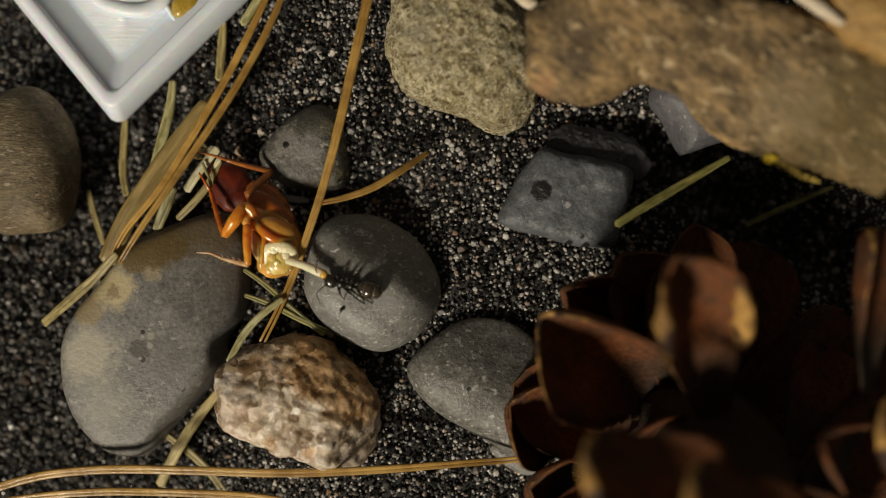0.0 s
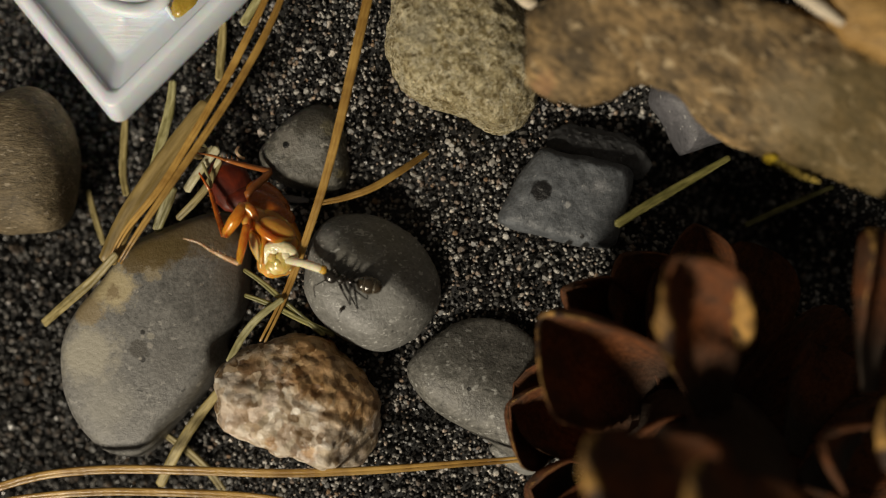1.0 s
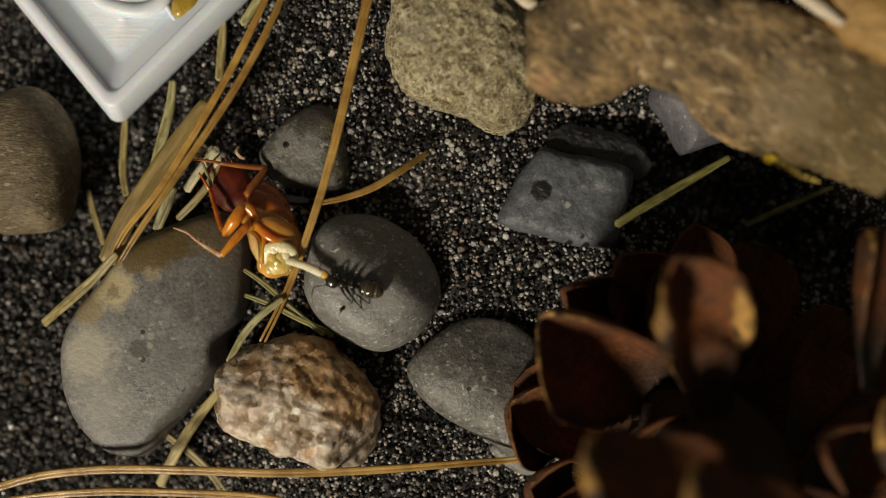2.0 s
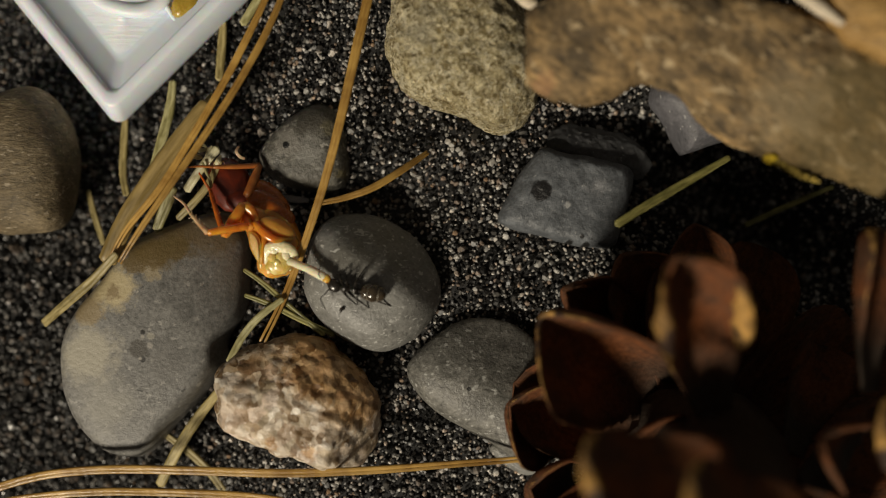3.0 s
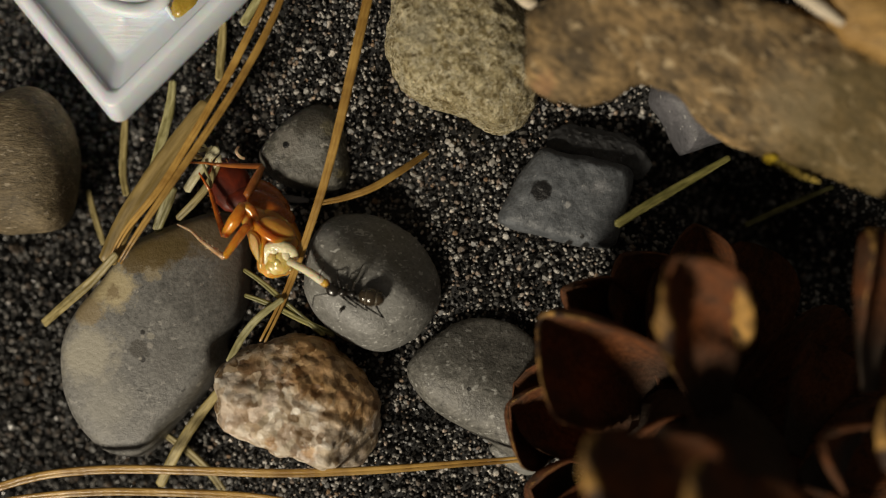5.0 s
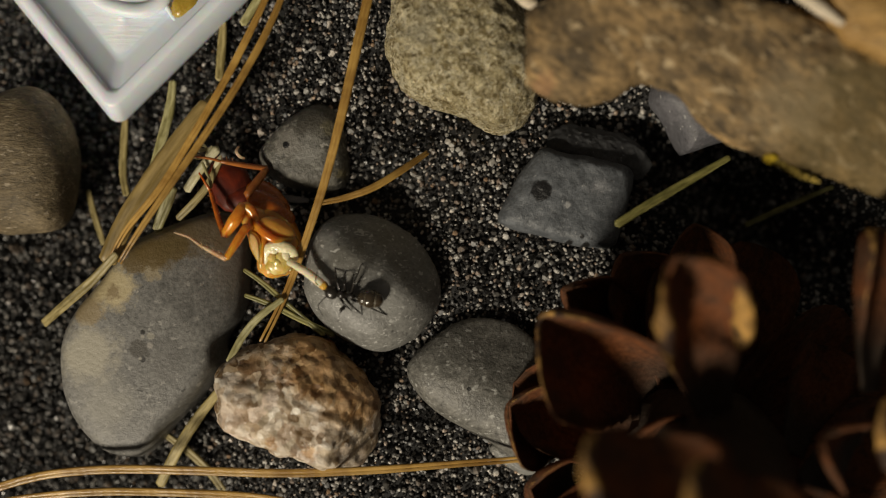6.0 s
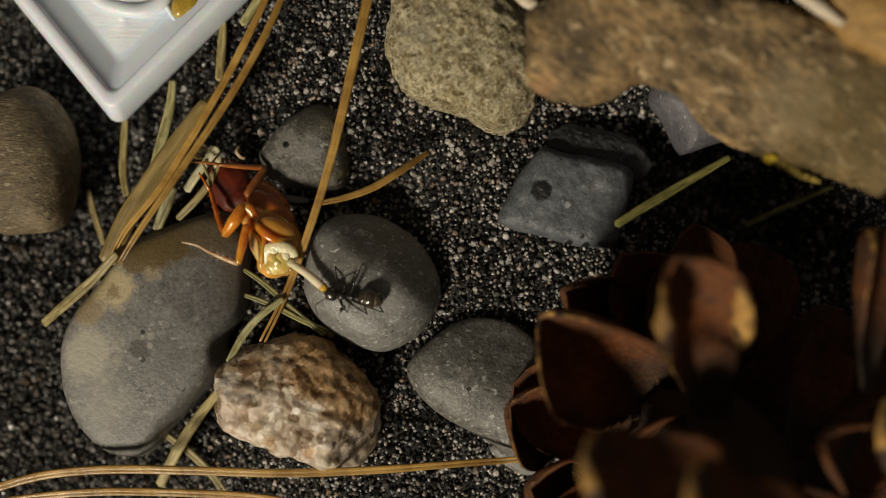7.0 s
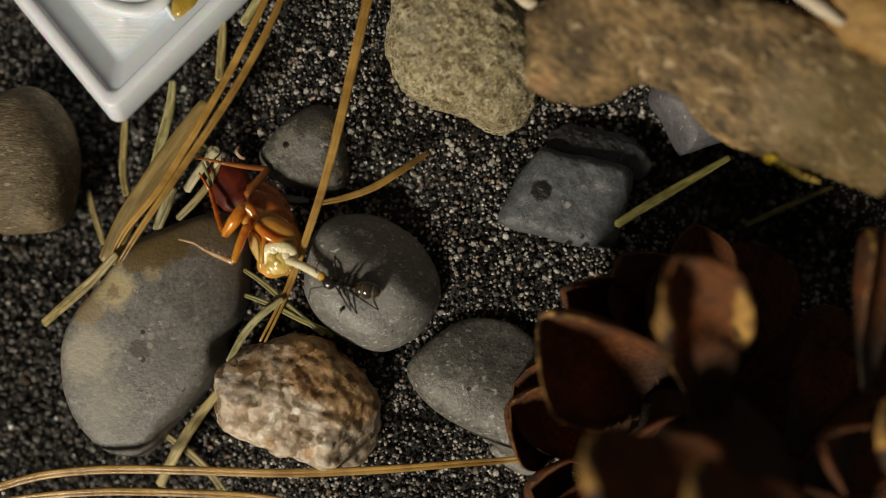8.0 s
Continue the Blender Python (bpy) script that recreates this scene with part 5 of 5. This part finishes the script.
ant_body()
LEGS = {}
for side in (-1, 1):
    for k, (x, a, b) in enumerate(((0.75, 1.5, 2.0), (0.1, 1.55, 2.2), (-0.6, 2.0, 3.0))):
        f = part("leg", tube([(0, 0, 0), (a * 0.5, 0, 0.05), (a, 0, 0)], [0.21, 0.18, 0.12], 8), ANTBLACK, ant, local=True)
        t = part("shin", tube([(0, 0, 0), (b * 0.5, 0, 0), (b * 0.75, 0, -0.03), (b, 0, 0)], [0.12, 0.11, 0.08, 0.055], 8), ANTBLACK, ant, local=True)
        LEGS[side, k] = ((x, 0.3 * side, -0.2), a, b, f, t)
FEELERS = {}
for side in (-1, 1):
    f = part("antenna", tube([(0, 0, 0), (0.9, 0, 0.1), (1.5, 0, 0.1), (1.75, side * 0.35, 0.05), (2.1, side * 1.3, -0.1)], [0.07, 0.06, 0.06, 0.06, 0.05], 8, 1, 18), ANTBLACK, ant, local=True)
    FEELERS[side] = f


def between(rows, t):
    """Values of a table of rows (seconds, a, b, ...) at t."""
    for p, q in zip(rows, rows[1:]):
        if t <= q[0]:
            f = (t - p[0]) / (q[0] - p[0])
            f = min(1, max(0, f))
            return [a + (b - a) * f for a, b in zip(p[1:], q[1:])]
    return list(rows[-1][1:])


# ---- what moves ----
def motions():
    bpy.context.view_layer.update()
    base = Vector(ROACH)
    hip = Vector((-23.83, 2.82, 7.2)) - base
    for t_hip, femur, tibia, span, reach, sink, rows in (
            (hip, free_femur, free_tibia, 4.7, 7.3, 0.6, [(0.0, -23.71, -1.86, -29.91, -0.48), (0.1, -23.43, -1.86, -30.19, -0.34), (0.3, -24.19, -1.72, -30.94, -0.07), (0.4, -24.4, -1.65, -31.15, 0.48), (0.5, -24.53, -1.72, -30.94, 0.34), (0.6, -24.47, -1.65, -31.01, 0.96), (0.7, -24.33, -1.52, -31.08, 2), (0.8, -24.53, -1.52, -30.87, 2.34), (0.9, -24.6, -1.45, -31.15, 2), (1.0, -24.6, -1.45, -31.29, 1.38), (1.1, -24.6, -1.59, -31.56, 1.03), (1.2, -24.53, -1.59, -31.29, 0.83), (1.4, -24.67, -1.52, -31.29, 0.96), (1.5, -25.22, -1.45, -31.77, 1.38), (1.6, -25.36, -1.03, -32.25, 1.86), (1.7, -27.01, -0.41, -32.8, 2.69), (2.2, -26.33, -0.62, -32.53, 2.34), (2.8, -27.01, 0, -32.53, 1.86), (2.9, -27.36, 0.76, -32.94, 3.03), (3.0, -27.64, 2.07, -32.53, 6.06), (3.1, -26.53, -0.07, -31.84, 3.1), (3.2, -24.81, -1.65, -32.11, 0.28), (3.3, -26.05, -1.31, -31.98, 1.45), (3.4, -25.64, -1.38, -31.84, 0.96), (3.5, -24.88, -1.52, -32.11, 0.21), (3.6, -24.19, -1.86, -31.15, -0.96), (3.7, -24.12, -1.72, -30.74, -0.96), (3.8, -24.33, -1.65, -30.6, -0.34), (3.9, -24.6, -1.59, -30.94, 0.21), (4.0, -25.43, -1.1, -31.63, 3.72), (4.1, -24.81, -1.31, -31.08, 4.13), (4.2, -24.67, -1.31, -30.81, 2.27), (4.3, -24.74, -1.31, -30.87, 1.79), (4.4, -25.36, -0.76, -31.43, 2.83), (4.5, -26.12, -0.62, -31.63, 3.31), (4.7, -26.26, -0.48, -31.98, 3.51), (5.3, -25.77, -0.96, -32.11, 2.14), (5.8, -25.43, -1.1, -31.98, 1.45), (6.0, -25.98, -0.9, -32.53, 2.07), (6.2, -24.74, -1.72, -31.29, 0.55), (6.5, -23.84, -1.86, -31.43, 0.28), (6.8, -24.33, -1.59, -31.22, 0.34), (7.0, -24.74, -1.59, -31.63, 0.96), (7.2, -25.15, -1.38, -31.49, 0.96), (7.5, -24.74, -1.59, -32.11, 0.62), (7.7, -24.4, -1.45, -31.01, 0.55), (8.0, -25.22, -1.31, -31.98, 1.24)]),
            (Vector((-24.4, 6.67, 3.9)) - base, high_femur, high_tibia, 4.5, 9.8, 0.0, [(0.0, -21.21, 10.57, -30.79, 11.99), (0.5, -21.35, 10.57, -31.14, 12.13), (1.0, -21.35, 10.57, -31.14, 11.99), (1.5, -21.78, 10.78, -31.35, 11.42), (1.7, -21.85, 10.85, -31.5, 11.28), (2.8, -22.91, 11.78, -32.91, 10), (3.0, -22.98, 11.7, -32.91, 9.86), (3.5, -22.77, 11.42, -33.06, 10.07), (4.0, -22.84, 11.21, -33.06, 10.14), (4.5, -22.77, 11.42, -33.48, 10.14), (4.7, -22.7, 11.42, -33.34, 10.21), (5.8, -22.06, 11.28, -31.35, 11.42), (6.0, -21.92, 11.07, -31.64, 11.42), (6.5, -21.99, 10.85, -32.21, 10.85), (7.0, -22.27, 11, -32.56, 10.71), (7.5, -22.27, 10.92, -32.21, 11.28), (8.0, -21.92, 10.78, -32.21, 11.28)])):
        first, second = [], []
        for t, kx, ky, fx, fy in rows:
            d = Vector((kx - base.x, ky - base.y, 0)) - Vector((t_hip.x, t_hip.y, 0))
            rise = math.sqrt(max(0.0, span ** 2 - d.length ** 2)) * 0.5
            d.z = min(1.5, rise) if sink else -2.3
            knee = t_hip + d.normalized() * span
            e = Vector((fx - base.x - knee.x, fy - base.y - knee.y, 0))
            e.z = -math.sqrt(max(0.0, reach ** 2 - e.length ** 2)) * sink if sink else 4.2
            first.append((t, aim(t_hip, t_hip + d)))
            second.append((t, aim(knee, knee + e)))
        walk(femur, first)
        walk(tibia, second)

    path = [(0.0, -13.52, -3.99, -8.38, -5.07), (0.5, -13.45, -3.18, -8.38, -4.26), (1.0, -13.52, -3.45, -8.38, -4.46), (1.5, -13.52, -3.72, -8.38, -4.8), (1.7, -13.45, -3.85, -8.32, -4.87), (2.8, -12.98, -4.46, -8.05, -5.21), (3.0, -12.98, -4.53, -8.11, -5.34), (3.5, -13.05, -4.6, -8.05, -5.34), (4.0, -13.18, -4.73, -8.11, -5.54), (4.5, -13.18, -4.87, -8.11, -5.75), (4.7, -13.25, -4.94, -8.11, -5.81), (5.8, -13.32, -5.27, -8.18, -6.02), (6.0, -13.45, -5.34, -8.25, -6.08), (6.5, -13.45, -5.41, -8.25, -6.02), (7.0, -13.39, -5.54, -8.32, -6.02), (7.5, -13.52, -5.41, -8.38, -6.02), (7.8, -13.59, -4.87, -8.59, -5.41), (8.0, -13.66, -4.19, -8.72, -4.94)]
    feet = {(1, 0): [(0.0, -12.04, -6.19), (0.5, -12.18, -5.43), (1.0, -11.28, -6.81), (1.5, -11.42, -6.47), (2.8, -10.46, -6.81), (4.5, -10.18, -6.95), (5.8, -11.01, -7.43), (7.0, -11.63, -7.71), (7.5, -11.76, -7.71), (8.0, -10.87, -8.19)],
            (1, 1): [(0.0, -9.56, -6.67), (0.5, -10.59, -5.57), (1.0, -10.18, -7.71), (1.5, -10.53, -7.29), (2.8, -8.87, -7.15), (3.5, -9.22, -7.15), (4.5, -8.74, -7.22), (5.8, -9.91, -7.98), (7.0, -9.22, -7.91), (7.5, -9.22, -8.19), (8.0, -10.46, -7.91)],
            (1, 2): [(0.0, -8.53, -6.6), (0.5, -8.87, -5.92), (1.0, -9.22, -6.12), (1.5, -9.22, -6.26), (2.8, -8.53, -7.29), (3.0, -6.12, -7.02), (3.5, -8.87, -7.22), (4.0, -6.47, -6.47), (4.5, -6.33, -8.74), (4.7, -7.29, -8.46), (5.8, -6.95, -7.98), (6.5, -6.47, -8.19), (7.0, -7.29, -7.71), (7.5, -7.5, -8.39), (8.0, -7.84, -7.43)],
            (-1, 0): [(0.0, -12.66, -3.03), (0.5, -13.21, -2), (1.5, -13.21, -2.13), (2.8, -12.45, -3.03), (4.5, -12.66, -2.68), (5.8, -13.14, -2.34), (7.0, -13.14, -2.13), (8.0, -13.21, -0.83)],
            (-1, 1): [(0.0, -10.94, -2.68), (0.5, -11.42, -2.55), (1.5, -11.42, -2.82), (2.8, -11.83, -3.23), (4.5, -10.73, -3.37), (5.8, -11.83, -2.55), (7.0, -11.83, -3.23), (8.0, -10.73, -2.41)],
            (-1, 2): [(0.0, -9.91, -2.34), (0.5, -10.25, -2.55), (1.5, -10.46, -2.68), (2.8, -9.56, -2.55), (4.5, -9.7, -2), (5.8, -9.91, -1.86), (8.0, -9.77, -1.86)]}
    times = sorted({0.25, 0.75, 1.25, 2.2, 5.25} | {r[0] for r in path})
    body, tug = [], []
    root = Vector((-18.98, -1.39, 6.4)) - base
    for t in times:
        hx, hy, gx, gy = between(path, t)
        head, tail = Vector((hx, hy, 0)), Vector((gx, gy, 0))
        place = head.lerp(tail, 1 / 3)
        lift = surface_of(ant_pebble, place.x, place.y) + 0.85
        fore = (head - tail).normalized()
        m = pose(place.x * MM, place.y * MM, lift * MM, 0, 0, math.degrees(math.atan2(fore.y, fore.x)))
        body.append((t, m))
        mouth = m @ (Vector((2.7, -0.75, 0.15)) * MM) / MM - base
        pull = aim(root, mouth)
        pull.translation = (mouth - (mouth - root).normalized() * 4.9) * MM
        tug.append((t, pull))
    walk(ant, body)
    walk(strand, tug)
    for key, (coxa, a, b, femur, shin) in LEGS.items():
        first, second = [], []
        for t, m in body:
            fx, fy = between(feet[key], t)
            spot = m.inverted() @ (Vector((fx, fy, surface_of(ant_pebble, fx, fy) + 0.05)) * MM) / MM
            c = Vector(coxa)
            d = spot - c
            far = min(d.length, (a + b) * 0.97)
            far = max(far, abs(b - a) + 0.15)
            x = d.normalized()
            up = (Vector((0, 0, 1)) - x * x.z).normalized()
            s = (a * a - b * b + far * far) / (2 * far)
            knee = c + x * s + up * math.sqrt(max(0, a * a - s * s))
            first.append((t, aim(c, knee)))
            second.append((t, aim(knee, c + x * far)))
        walk(femur, first)
        walk(shin, second)
    for side, feeler in FEELERS.items():
        walk(feeler, [(t, pose(2.3 * MM, 0.4 * side * MM, 0.2 * MM, 0, 0, side * (38 + 22 * math.sin(2.1 * t + side)))) for t in times])


motions()
